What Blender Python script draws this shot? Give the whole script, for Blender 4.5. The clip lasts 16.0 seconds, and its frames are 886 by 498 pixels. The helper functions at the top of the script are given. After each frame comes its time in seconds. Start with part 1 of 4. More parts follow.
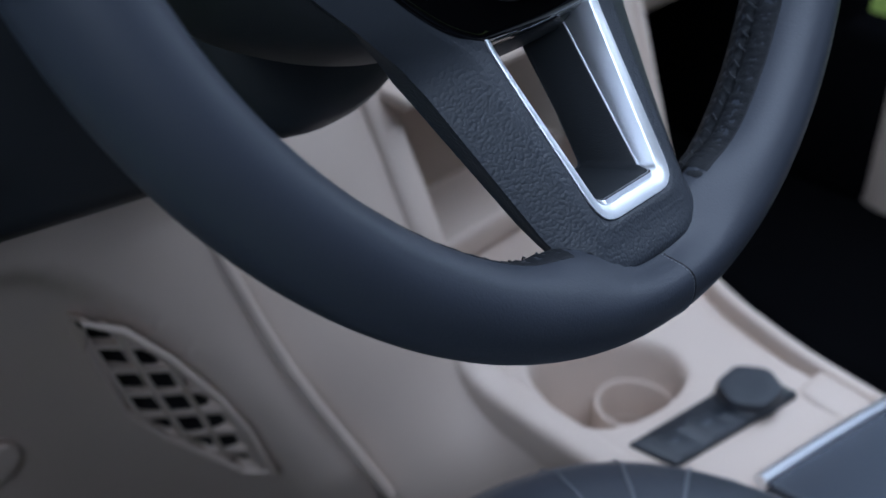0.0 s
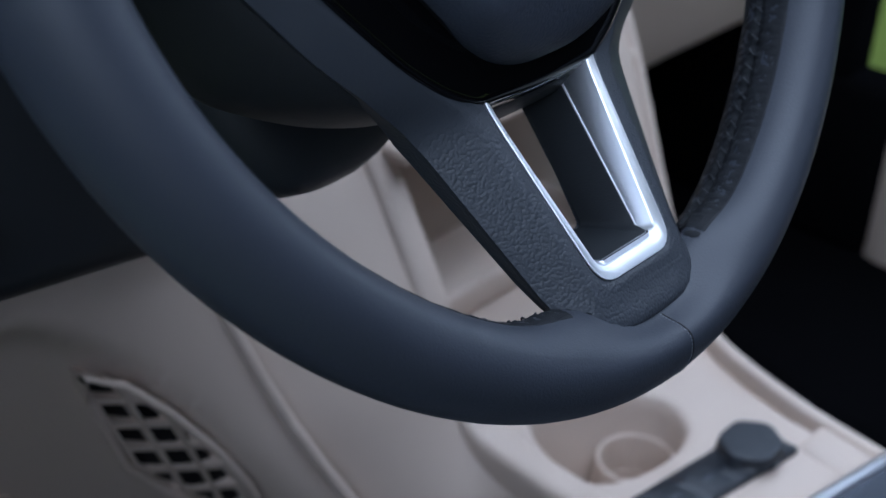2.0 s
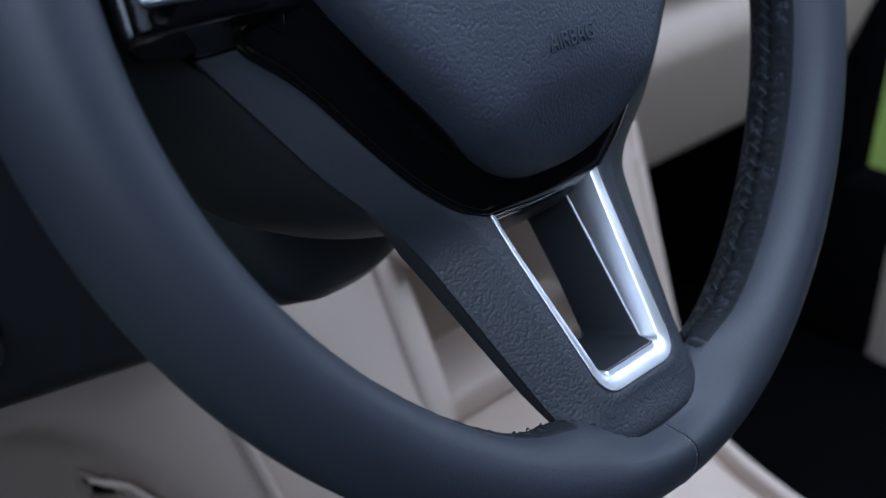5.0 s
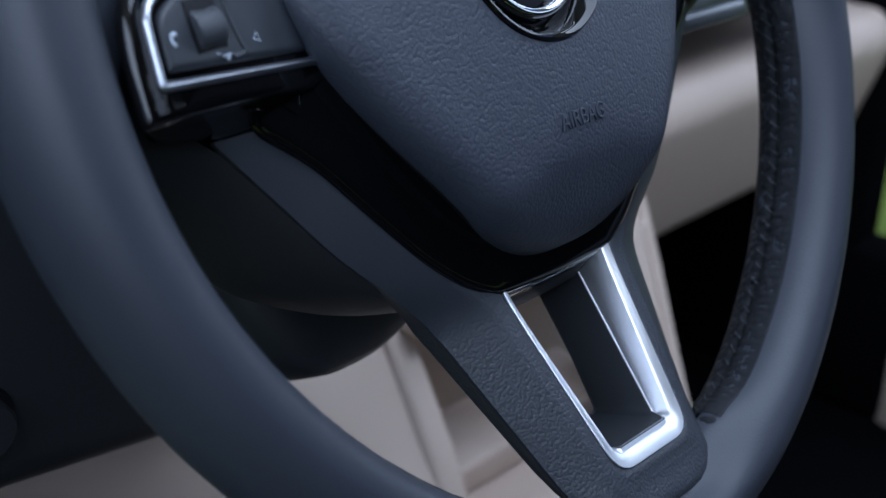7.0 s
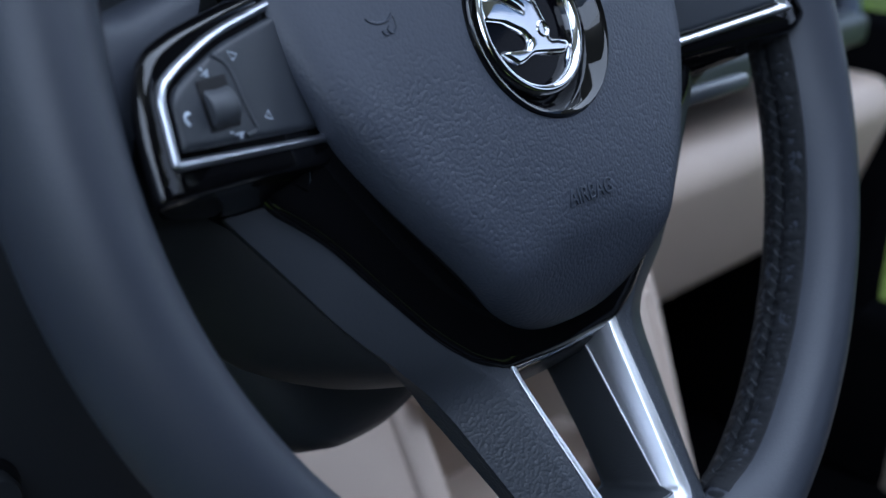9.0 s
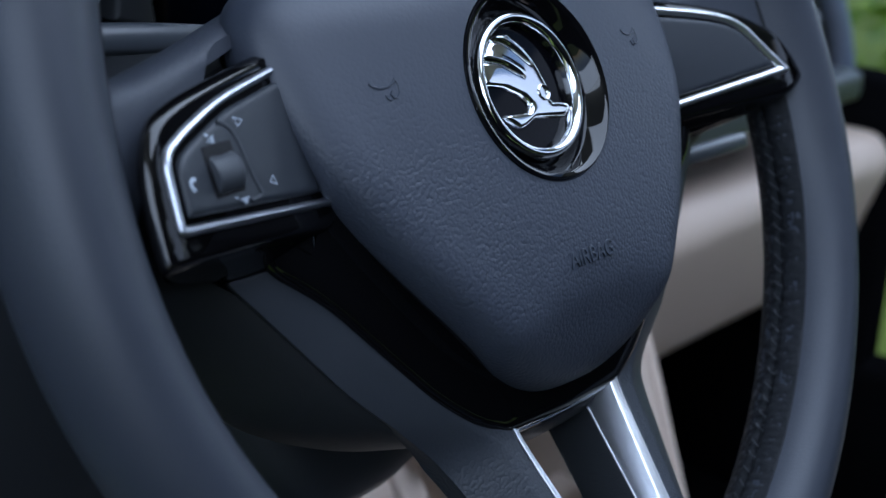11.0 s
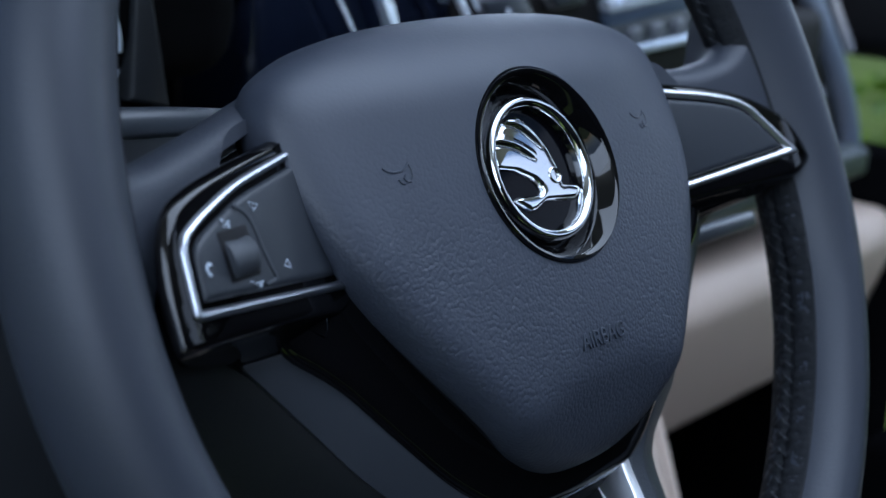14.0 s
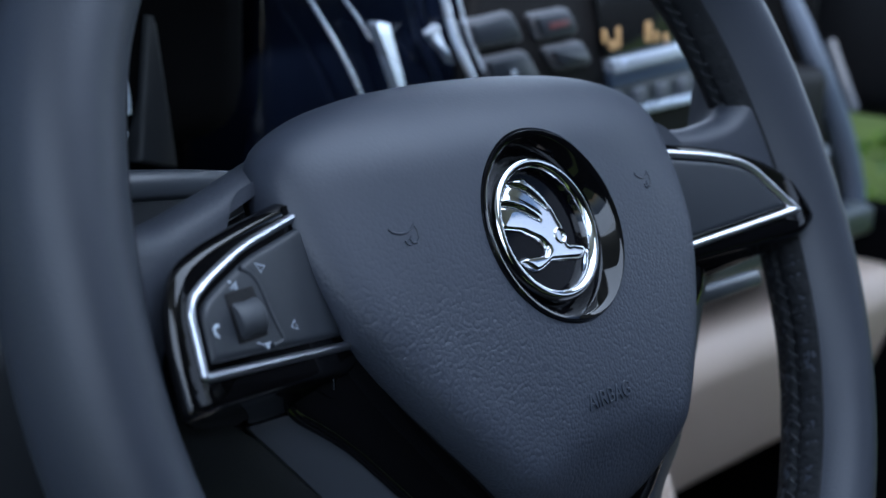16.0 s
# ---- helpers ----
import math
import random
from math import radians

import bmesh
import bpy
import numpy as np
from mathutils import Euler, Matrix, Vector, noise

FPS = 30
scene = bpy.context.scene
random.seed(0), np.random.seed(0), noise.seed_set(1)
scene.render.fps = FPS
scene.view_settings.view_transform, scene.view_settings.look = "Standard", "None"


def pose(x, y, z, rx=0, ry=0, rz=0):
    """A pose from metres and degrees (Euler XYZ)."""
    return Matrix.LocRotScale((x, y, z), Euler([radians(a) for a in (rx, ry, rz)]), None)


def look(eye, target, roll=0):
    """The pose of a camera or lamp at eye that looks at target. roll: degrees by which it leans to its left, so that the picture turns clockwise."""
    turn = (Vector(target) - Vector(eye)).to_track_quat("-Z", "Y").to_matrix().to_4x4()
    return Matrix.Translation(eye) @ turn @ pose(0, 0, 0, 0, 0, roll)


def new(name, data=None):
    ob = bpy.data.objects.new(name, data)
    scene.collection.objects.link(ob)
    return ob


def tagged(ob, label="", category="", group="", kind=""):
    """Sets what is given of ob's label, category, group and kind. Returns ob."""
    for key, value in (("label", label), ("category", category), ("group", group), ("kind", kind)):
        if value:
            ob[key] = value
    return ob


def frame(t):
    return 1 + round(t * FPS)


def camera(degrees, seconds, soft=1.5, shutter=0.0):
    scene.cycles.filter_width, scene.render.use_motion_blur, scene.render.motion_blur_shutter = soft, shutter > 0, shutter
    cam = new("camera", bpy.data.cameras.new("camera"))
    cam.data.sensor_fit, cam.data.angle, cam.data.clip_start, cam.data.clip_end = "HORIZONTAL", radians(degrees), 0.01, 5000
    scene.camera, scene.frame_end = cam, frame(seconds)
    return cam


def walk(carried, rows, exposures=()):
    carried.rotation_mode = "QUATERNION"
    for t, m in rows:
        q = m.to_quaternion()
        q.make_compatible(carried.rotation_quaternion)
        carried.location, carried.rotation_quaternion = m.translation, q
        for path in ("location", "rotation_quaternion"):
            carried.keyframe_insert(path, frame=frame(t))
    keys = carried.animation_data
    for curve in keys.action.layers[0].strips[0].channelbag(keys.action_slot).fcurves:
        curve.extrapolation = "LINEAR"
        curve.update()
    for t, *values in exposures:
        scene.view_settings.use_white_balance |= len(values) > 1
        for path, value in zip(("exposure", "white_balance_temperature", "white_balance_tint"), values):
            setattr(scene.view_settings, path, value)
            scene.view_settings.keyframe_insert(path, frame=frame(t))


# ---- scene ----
cam = camera(36.18, 16.0, soft=1.5)
cam.data.dof.use_dof = True
cam.data.dof.focus_distance = 0.445
cam.data.dof.aperture_fstop = 11.0
ROWS = [
    (0.0, -0.3437, -0.2654, 0.8551, 56.899, -2.064, -48.321),
    (0.5, -0.3439, -0.2661, 0.8565, 57.419, -2.092, -48.249),
    (1.0, -0.3441, -0.2667, 0.8580, 57.853, -2.066, -48.211),
    (1.5, -0.3444, -0.2671, 0.8594, 58.484, -2.099, -48.157),
    (2.0, -0.3447, -0.2674, 0.8608, 58.961, -2.078, -48.158),
    (2.5, -0.3450, -0.2675, 0.8622, 59.594, -2.097, -48.146),
    (3.0, -0.3453, -0.2676, 0.8636, 60.243, -2.198, -48.104),
    (3.5, -0.3456, -0.2675, 0.8650, 60.988, -2.165, -48.123),
    (4.0, -0.3460, -0.2674, 0.8664, 61.691, -2.220, -48.056),
    (6.5, -0.3479, -0.2657, 0.8730, 64.596, -2.174, -47.800),
    (7.0, -0.3483, -0.2653, 0.8742, 65.434, -2.155, -47.700),
    (7.5, -0.3487, -0.2648, 0.8754, 66.047, -2.165, -47.666),
    (8.0, -0.3491, -0.2643, 0.8766, 66.757, -2.174, -47.652),
    (8.5, -0.3495, -0.2638, 0.8777, 67.370, -2.231, -47.590),
    (9.0, -0.3500, -0.2633, 0.8788, 68.015, -2.241, -47.614),
    (11.5, -0.3521, -0.2613, 0.8835, 70.673, -2.360, -47.796),
    (12.0, -0.3525, -0.2610, 0.8843, 71.179, -2.369, -47.785),
    (12.5, -0.3529, -0.2609, 0.8850, 71.701, -2.351, -47.755),
    (13.0, -0.3534, -0.2608, 0.8857, 72.177, -2.382, -47.690),
    (13.5, -0.3538, -0.2608, 0.8863, 72.671, -2.360, -47.634),
    (14.0, -0.3542, -0.2609, 0.8868, 73.168, -2.336, -47.532),
    (14.5, -0.3545, -0.2612, 0.8873, 73.608, -2.324, -47.449),
    (15.0, -0.3549, -0.2615, 0.8877, 74.187, -2.280, -47.381),
    (15.5, -0.3553, -0.2620, 0.8880, 74.870, -2.189, -47.320),
    (16.0, -0.3556, -0.2627, 0.8883, 75.607, -2.073, -47.282),
]
walk(cam, [(t, pose(x, y, z, rx, ry, rz)) for t, x, y, z, rx, ry, rz in ROWS], [(0.0, 0.17, 5680, 13), (7.0, 0.21, 5680, 14), (16.0, 0.16, 5620, 12)])

# ---- light ----
world = bpy.data.worlds.new("sky")
scene.world = world
world.use_nodes = True
_n = world.node_tree.nodes
_sky = _n.new("ShaderNodeTexSky")
_sky.sky_type, _sky.sun_disc = "NISHITA", False
_sky.sun_elevation, _sky.sun_rotation = radians(37.5), radians(197)
world.node_tree.links.new(_sky.outputs[0], _n["Background"].inputs[0])
_n["Background"].inputs[1].default_value = 0.12
sun_data = bpy.data.lights.new("sun", "SUN")
sun_data.energy, sun_data.angle, sun_data.color = 2.5, radians(2), (1.0, 0.95, 0.88)
sun = new("sun", sun_data)
sun.matrix_world = look((-1.5, -5, 4), (0, 0, 0))


def area_lamp(name, eye, target, sx, sy, power, colour):
    data = bpy.data.lights.new(name, "AREA")
    data.shape, data.size, data.size_y, data.energy, data.color = "RECTANGLE", sx, sy, power, colour
    ob = new(name, data)
    ob.matrix_world = look(eye, target)
    return ob


SKY = (0.80, 0.90, 1.0)
area_lamp("sky_in_driver_opening", (-0.80, -0.40, 1.28), (0.0, 0.0, 0.80), 1.0, 0.45, 5.6, SKY)
# Low fill lamp, added on the driver side to brighten the console's side wall.
area_lamp("low_driver_fill", (-0.80, 0.02, 0.84), (0.25, 0.15, 0.40), 0.8, 0.32, 0.15, SKY)
area_lamp("sky_in_windscreen", (0.30, 0.62, 1.27), (0.22, 0.20, 0.55), 1.3, 0.7, 15.5, SKY)
area_lamp("sky_in_passenger_opening", (1.35, 0.05, 1.10), (0.3, 0.0, 0.4), 0.7, 0.6, 3.0, SKY)
# Unseen overhead fill, added to light the wheel and console from above.
area_lamp("overhead_fill", (0.33, -0.22, 1.46), (0.33, -0.22, 0.0), 0.95, 0.7, 8.5, SKY)
# Unseen rear fill, added where the silver and the emblem mirror it.
area_lamp("rear_side_fill", (1.20, -0.92, 1.22), (0.0, 0.0, 0.75), 0.75, 0.42, 0.6, (0.93, 0.96, 1.0))

# ---- materials ----
def material(name, colour, rough=0.5, metal=0.0, grain=0.0, grain_size=900.0, kind="noise", vary=0.12, coat=0.0, blotch=12.0, ior=1.5, emit=None, strength=0.0, depth=0.0006, smooth_above=None):
    m = bpy.data.materials.new(name)
    m.use_nodes = True
    nt = m.node_tree
    b = nt.nodes["Principled BSDF"]
    tc = nt.nodes.new("ShaderNodeTexCoord")
    big = nt.nodes.new("ShaderNodeTexNoise")
    big.inputs["Scale"].default_value, big.inputs["Detail"].default_value = blotch, 6.0
    nt.links.new(tc.outputs["Object"], big.inputs["Vector"])
    mix = nt.nodes.new("ShaderNodeMix")
    mix.data_type = "RGBA"
    mix.inputs["A"].default_value = (*[c * (1 - vary) for c in colour], 1)
    mix.inputs["B"].default_value = (*[min(1, c * (1 + vary)) for c in colour], 1)
    nt.links.new(big.outputs["Fac"], mix.inputs["Factor"])
    nt.links.new(mix.outputs["Result"], b.inputs["Base Color"])
    rr = nt.nodes.new("ShaderNodeMapRange")
    rr.inputs["To Min"].default_value, rr.inputs["To Max"].default_value = max(0.01, rough * 0.85), min(1, rough * 1.15)
    nt.links.new(big.outputs["Fac"], rr.inputs["Value"])
    nt.links.new(rr.outputs["Result"], b.inputs["Roughness"])
    b.inputs["Metallic"].default_value = metal
    b.inputs["IOR"].default_value = ior
    b.inputs["Coat Weight"].default_value = coat
    b.inputs["Coat Roughness"].default_value = 0.04
    if grain:
        if kind == "leather":
            t1 = nt.nodes.new("ShaderNodeTexVoronoi")
            t1.feature = "SMOOTH_F1"
            t1.inputs["Smoothness"].default_value = 0.35
            t1.inputs["Randomness"].default_value = 1.0
            t1.inputs["Scale"].default_value = grain_size
            warp = nt.nodes.new("ShaderNodeTexNoise")
            warp.inputs["Scale"].default_value = grain_size * 0.45
            add = nt.nodes.new("ShaderNodeVectorMath")
            add.operation = "MULTIPLY_ADD"
            add.inputs[1].default_value = (0.3 / grain_size,) * 3
            nt.links.new(tc.outputs["Object"], warp.inputs["Vector"])
            nt.links.new(warp.outputs["Color"], add.inputs[0])
            nt.links.new(tc.outputs["Object"], add.inputs[2])
            nt.links.new(add.outputs[0], t1.inputs["Vector"])
            dome = nt.nodes.new("ShaderNodeMath")
            dome.operation = "POWER"
            dome.inputs[1].default_value = 2.0
            nt.links.new(t1.outputs["Distance"], dome.inputs[0])
            out = dome.outputs[0]
            inv = True
        else:
            t1 = nt.nodes.new("ShaderNodeTexNoise")
            t1.inputs["Scale"].default_value, t1.inputs["Detail"].default_value = grain_size, 4.0
            nt.links.new(tc.outputs["Object"], t1.inputs["Vector"])
            out = t1.outputs["Fac"]
            inv = False
        bump = nt.nodes.new("ShaderNodeBump")
        bump.invert = inv
        bump.inputs["Strength"].default_value, bump.inputs["Distance"].default_value = grain, depth
        if smooth_above:
            # the moulded grain runs out towards the upper part
            xyz, run = nt.nodes.new("ShaderNodeSeparateXYZ"), nt.nodes.new("ShaderNodeMapRange")
            run.inputs["From Min"].default_value, run.inputs["From Max"].default_value = smooth_above
            run.inputs["To Min"].default_value, run.inputs["To Max"].default_value = grain, grain * 0.12
            nt.links.new(tc.outputs["Object"], xyz.inputs[0])
            nt.links.new(xyz.outputs["Y"], run.inputs["Value"])
            nt.links.new(run.outputs["Result"], bump.inputs["Strength"])
        nt.links.new(out, bump.inputs["Height"])
        nt.links.new(bump.outputs["Normal"], b.inputs["Normal"])
    if emit:
        b.inputs["Emission Color"].default_value = (*emit, 1)
        b.inputs["Emission Strength"].default_value = strength
    return m


HUBM = material("hub_plastic", (0.0185, 0.0203, 0.0225), 0.5, grain=0.3, grain_size=1800, vary=0.1)
LEATHER = material("smooth_leather", (0.0296, 0.0339, 0.0452), 0.46, grain=0.15, grain_size=1500, kind="leather", vary=0.08, blotch=30, ior=1.42)
# Leather darkened for the shade on the rim's inner side.
SHADED_SEAM = material("shaded_seam_leather", (0.0095, 0.0106, 0.0130), 0.62, ior=1.3, grain=0.3, grain_size=1500, kind="leather", vary=0.2, blotch=90)
GRAINED = material("grained_leather", (0.0306, 0.0362, 0.0515), 0.52, grain=0.42, grain_size=780, kind="leather", vary=0.08, blotch=40, depth=0.0006, smooth_above=(0.012, 0.055))
EMBOSS = material("embossed_plastic", (0.029, 0.035, 0.049), 0.38, vary=0.05)
SPOKE_GRAIN = material("spoke_grain", (0.0270, 0.0312, 0.0395), 0.50, grain=0.46, grain_size=860, kind="leather", vary=0.08, blotch=40, depth=0.0005, smooth_above=(-0.090, -0.060))
PLASTIC = material("dark_plastic", (0.013, 0.015, 0.018), 0.5, grain=0.3, grain_size=1800, vary=0.1)
BUTTON = material("button_plastic", (0.0125, 0.0158, 0.022), 0.46, grain=0.15, grain_size=2500, vary=0.08)
ROLLER = material("roller_rubber", (0.032, 0.036, 0.044), 0.5, grain=0.2, grain_size=2500, vary=0.08)
GLOSS = material("piano_black", (0.0025, 0.0025, 0.003), 0.05, vary=0.3, ior=1.45)
ENAMEL = material("black_enamel", (0.002, 0.002, 0.003), 0.06, vary=0.3, ior=1.18)
CHROME = material("chrome", (0.66, 0.67, 0.69), 0.08, metal=1.0, vary=0.03)
SATIN = material("satin_silver", (0.80, 0.81, 0.84), 0.34, metal=1.0, grain=0.05, grain_size=3000, vary=0.03)
# Darker copy of the satin silver for the less brightly lit left outline.
DIM_SILVER = material("dim_satin_silver", (0.50, 0.52, 0.57), 0.30, metal=1.0, grain=0.05, grain_size=3000, vary=0.03)
BEIGE = material("beige_plastic", (0.54, 0.435, 0.36), 0.55, grain=0.3, grain_size=1200, vary=0.06)
# Darker copy of the beige, with the cubby's shade in its colour.
BEIGE_SHADED = material("beige_in_shade", (0.40, 0.32, 0.26), 0.6, grain=0.3, grain_size=1200, vary=0.08)
HOODM = material("matt_black_plastic", (0.003, 0.003, 0.0035), 0.85, ior=1.12, grain=0.4, grain_size=900, vary=0.2)
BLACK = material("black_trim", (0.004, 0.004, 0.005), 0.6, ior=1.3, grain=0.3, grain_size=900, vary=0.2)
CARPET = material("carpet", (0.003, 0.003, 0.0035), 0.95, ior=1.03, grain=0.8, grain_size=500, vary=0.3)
THREAD = material("grey_thread", (0.022, 0.025, 0.031), 0.7, grain=0.4, grain_size=3000)
PRINT = material("white_print", (0.42, 0.47, 0.54), 0.5, vary=0.05)
AMBER = material("display_segments", (0.30, 0.18, 0.07), 0.5, emit=(1.0, 0.70, 0.38), strength=0.10)
SCREEN = material("display_glass", (0.01, 0.011, 0.012), 0.12, coat=0.6)
# Black gloss lightened to blue-grey: the reflected sky is in the base colour.
SKY_SHEEN = material("gloss_with_sky_sheen", (0.055, 0.063, 0.078), 0.25, vary=0.1)
STALK = material("stalk_plastic", (0.040, 0.046, 0.056), 0.30, vary=0.08)
KEYCAP = material("key_plastic", (0.020, 0.025, 0.034), 0.36, vary=0.08)
GREY = material("grey_trim", (0.11, 0.118, 0.135), 0.4, vary=0.08)
# Chrome trim; the windscreen's reflection is put in as a pale blue colour.
SHINE = material("painted_shine_trim", (0.66, 0.74, 0.86), 0.28, metal=0.45, vary=0.04)
# Gloss black with the blue sky's reflection tinted into its colour.
SKY_TINTED = material("sky_tinted_gloss", (0.0035, 0.0055, 0.013), 0.10, vary=0.2)
VENT = material("satin_blue_grey", (0.13, 0.16, 0.22), 0.35, vary=0.06)
DECOR = material("blue_grey_decor", (0.060, 0.085, 0.130), 0.35, vary=0.08)
HAZARD = material("red_print", (0.09, 0.028, 0.032), 0.5, vary=0.05)
LEAF = material("leaves", (0.24, 0.38, 0.04), 0.55, vary=0.5, blotch=3)
GRASS = material("grass", (0.11, 0.17, 0.02), 0.9, grain=0.8, grain_size=40, vary=0.4, blotch=0.8)
HEADLINER = material("headliner", (0.5, 0.47, 0.43), 0.9, grain=0.3, grain_size=400)


# ---- mesh helpers ----
def part(name, bm, mat, parent=None, label="", smooth=True):
    bmesh.ops.recalc_face_normals(bm, faces=bm.faces)
    me = bpy.data.meshes.new(name)
    bm.to_mesh(me)
    bm.free()
    me.materials.append(mat)
    if smooth:
        for p in me.polygons:
            p.use_smooth = True
        me.set_sharp_from_angle(angle=radians(42))
    ob = new(name, me)
    if parent:
        ob.parent = parent
    if label:
        ob["label"] = label
    return ob


def loft(rings, closed=True, cap0=True, cap1=True, bm=None, loop=False):
    """Skin through rings of equal length."""
    bm = bm or bmesh.new()
    vs = [[bm.verts.new(p) for p in r] for r in rings]
    n = len(rings[0])
    seq = list(zip(vs, vs[1:])) + ([(vs[-1], vs[0])] if loop else [])
    for a, b in seq:
        for i in range(n if closed else n - 1):
            j = (i + 1) % n
            bm.faces.new((a[i], a[j], b[j], b[i]))
    if closed and not loop:
        if cap0:
            bm.faces.new(vs[0])
        if cap1:
            bm.faces.new(list(reversed(vs[-1])))
    return bm


def spline(pts, n, closed=True):
    """Catmull-Rom through pts, n samples."""
    P = [Vector(p) for p in pts]
    m = len(P)
    out = []
    segs = m if closed else m - 1
    for k in range(n):
        s = k * segs / (n if closed else n - 1)
        i = min(int(s), segs - 1)
        f = s - i
        g = (lambda q: P[q % m]) if closed else (lambda q: P[max(0, min(m - 1, q))])
        a, b, c, d = g(i - 1), g(i), g(i + 1), g(i + 2)
        out.append(0.5 * ((2 * b) + (c - a) * f + (2 * a - 5 * b + 4 * c - d) * f * f + (3 * b - a - 3 * c + d) * f ** 3))
    return out


def round_poly(pts, r, k=5, sub=4):
    """Polygon with rounded corners as 2D points; every polygon with as many corners gives as many points."""
    P = [Vector((p[0], p[1])) for p in pts]
    rs = r if isinstance(r, (list, tuple)) else [r] * len(P)
    corner = []
    for i, p in enumerate(P):
        a, b = (P[i - 1] - p), (P[(i + 1) % len(P)] - p)
        t = min(rs[i], a.length * 0.48, b.length * 0.48)
        p0, p1 = p + a.normalized() * t, p + b.normalized() * t
        corner.append([(1 - f) ** 2 * p0 + 2 * f * (1 - f) * p + f * f * p1 for f in [j / k for j in range(k + 1)]])
    out = []
    for i, c in enumerate(corner):
        out += c
        e = corner[(i + 1) % len(P)][0]
        out += [c[-1].lerp(e, j / sub) for j in range(1, sub)]
    return out


def offset2(ring, d):
    """Moves a closed 2D ring inwards by d (outwards: minus)."""
    n = len(ring)
    area = sum(ring[i].x * ring[(i + 1) % n].y - ring[(i + 1) % n].x * ring[i].y for i in range(n))
    s = 1 if area > 0 else -1
    out = []
    for i in range(n):
        t = ring[(i + 1) % n] - ring[i - 1]
        t = t.normalized() if t.length > 1e-9 else Vector((1, 0))
        out.append(ring[i] + Vector((-t.y, t.x)) * d * s)
    return out


def inset_poly(pts, d):
    """Corner polygon moved inwards by d, corners kept sharp."""
    P = [Vector((p[0], p[1])) for p in pts]
    n = len(P)
    s = 1 if sum(P[i].x * P[(i + 1) % n].y - P[(i + 1) % n].x * P[i].y for i in range(n)) > 0 else -1
    out = []
    for i in range(n):
        e0, e1 = (P[i] - P[i - 1]).normalized(), (P[(i + 1) % n] - P[i]).normalized()
        n0, n1 = Vector((-e0.y, e0.x)) * s, Vector((-e1.y, e1.x)) * s
        b = n0 + n1
        out.append(P[i] + b * (d / max(0.2, 0.5 * b.length_squared)))
    return out


def slab(ring, surf, levels, cap1=True):
    """Rings (inset, height over surf) of a 2D outline over a height field surf(u, v)."""
    rings = []
    for inset, h in levels:
        rings.append([Vector((p.x, p.y, surf(p.x, p.y) + h)) for p in offset2(ring, inset)])
    return loft(rings, cap1=cap1)


def rounded_box(cx, cy, cz, sx, sy, sz, r=0.01, seg=3):
    bm = bmesh.new()
    bmesh.ops.create_cube(bm, size=1)
    bmesh.ops.scale(bm, vec=(sx, sy, sz), verts=bm.verts)
    bmesh.ops.bevel(bm, geom=bm.edges[:], offset=r, segments=seg, affect="EDGES", profile=0.5)
    bmesh.ops.translate(bm, vec=(cx, cy, cz), verts=bm.verts)
    return bm


def tube(path, r, n=10, closed=False, flat=1.0):
    """Round bar along a path; flat squeezes it along z."""
    P = [Vector(p) for p in path]
    rings = []
    m = len(P)
    for i, p in enumerate(P):
        t = (P[(i + 1) % m] - P[i - 1]) if closed else (P[min(i + 1, m - 1)] - P[max(i - 1, 0)])
        t.normalize()
        ref = Vector((0, 0, 1)) if abs(t.z) < 0.9 else Vector((1, 0, 0))
        a = t.cross(ref).normalized()
        b = a.cross(t).normalized()
        rad = r[i] if isinstance(r, (list, tuple)) else r
        rings.append([p + a * math.cos(2 * math.pi * k / n) * rad + b * math.sin(2 * math.pi * k / n) * rad * flat for k in range(n)])
    return loft(rings, loop=closed)


def empty(name, m, label, category, kind="", group=""):
    ob = new(name)
    ob.matrix_world = m
    return tagged(ob, label, category, group, kind)


# ---- steering wheel, in its own plane: x right, y up, z towards the driver ----
WHEEL = pose(0, 0, 0.75, 68, 0, 0)
wheel = empty("steering_wheel", WHEEL, "dark grey leather three-spoke steering wheel with black gloss trim", "steering wheel")
R_RIM = 0.179
RIM_V, RIM_W, RIM_TILT = 0.022, -0.008, -0.053


def rim_point(a, b, grow=0.0):
    """a: angle round the wheel from the right, b: angle round the section from outside; the rim is slightly drawn out at the bottom and thicker inside beside the spokes."""
    d = (math.degrees(a) + 90 + 180) % 360 - 180
    upper = min(max((abs(d) - 92) / 30, 0.0), 1.0)
    rad = R_RIM + 0.014 * math.exp(-(d / 35) ** 2) + 0.0055 * upper * upper * (3 - 2 * upper)
    side = 0.4 * math.exp(-((abs(d) - 86) / 14) ** 2) + math.exp(-((abs(d) - 110) / 18) ** 2)
    side *= 0.85 - 0.65 * math.sin(b)
    ra = 0.0160 + grow + (0.0075 * side + 0.0042 * math.exp(-((abs(d) - 12.5) / 5.5) ** 2)) * max(0.0, -math.cos(b))
    rb = 0.0205 + grow
    foot = 1.0 - 0.85 * math.exp(-(d / 12.0) ** 2) * (max(0.0, -math.cos(b)) * max(0.0, math.sin(b))) ** 1.6
    ra, rb = ra * foot, rb * foot
    y, z = (rad + ra * math.cos(b)) * math.sin(a), rb * math.sin(b)
    c, s = math.cos(RIM_TILT), math.sin(RIM_TILT)
    return Vector(((rad + ra * math.cos(b)) * math.cos(a), RIM_V + c * y - s * z, RIM_W + s * y + c * z))


def rim_centre(a):
    p, q = rim_point(a, 0.0), rim_point(a, math.pi)
    return (p + q) * 0.5


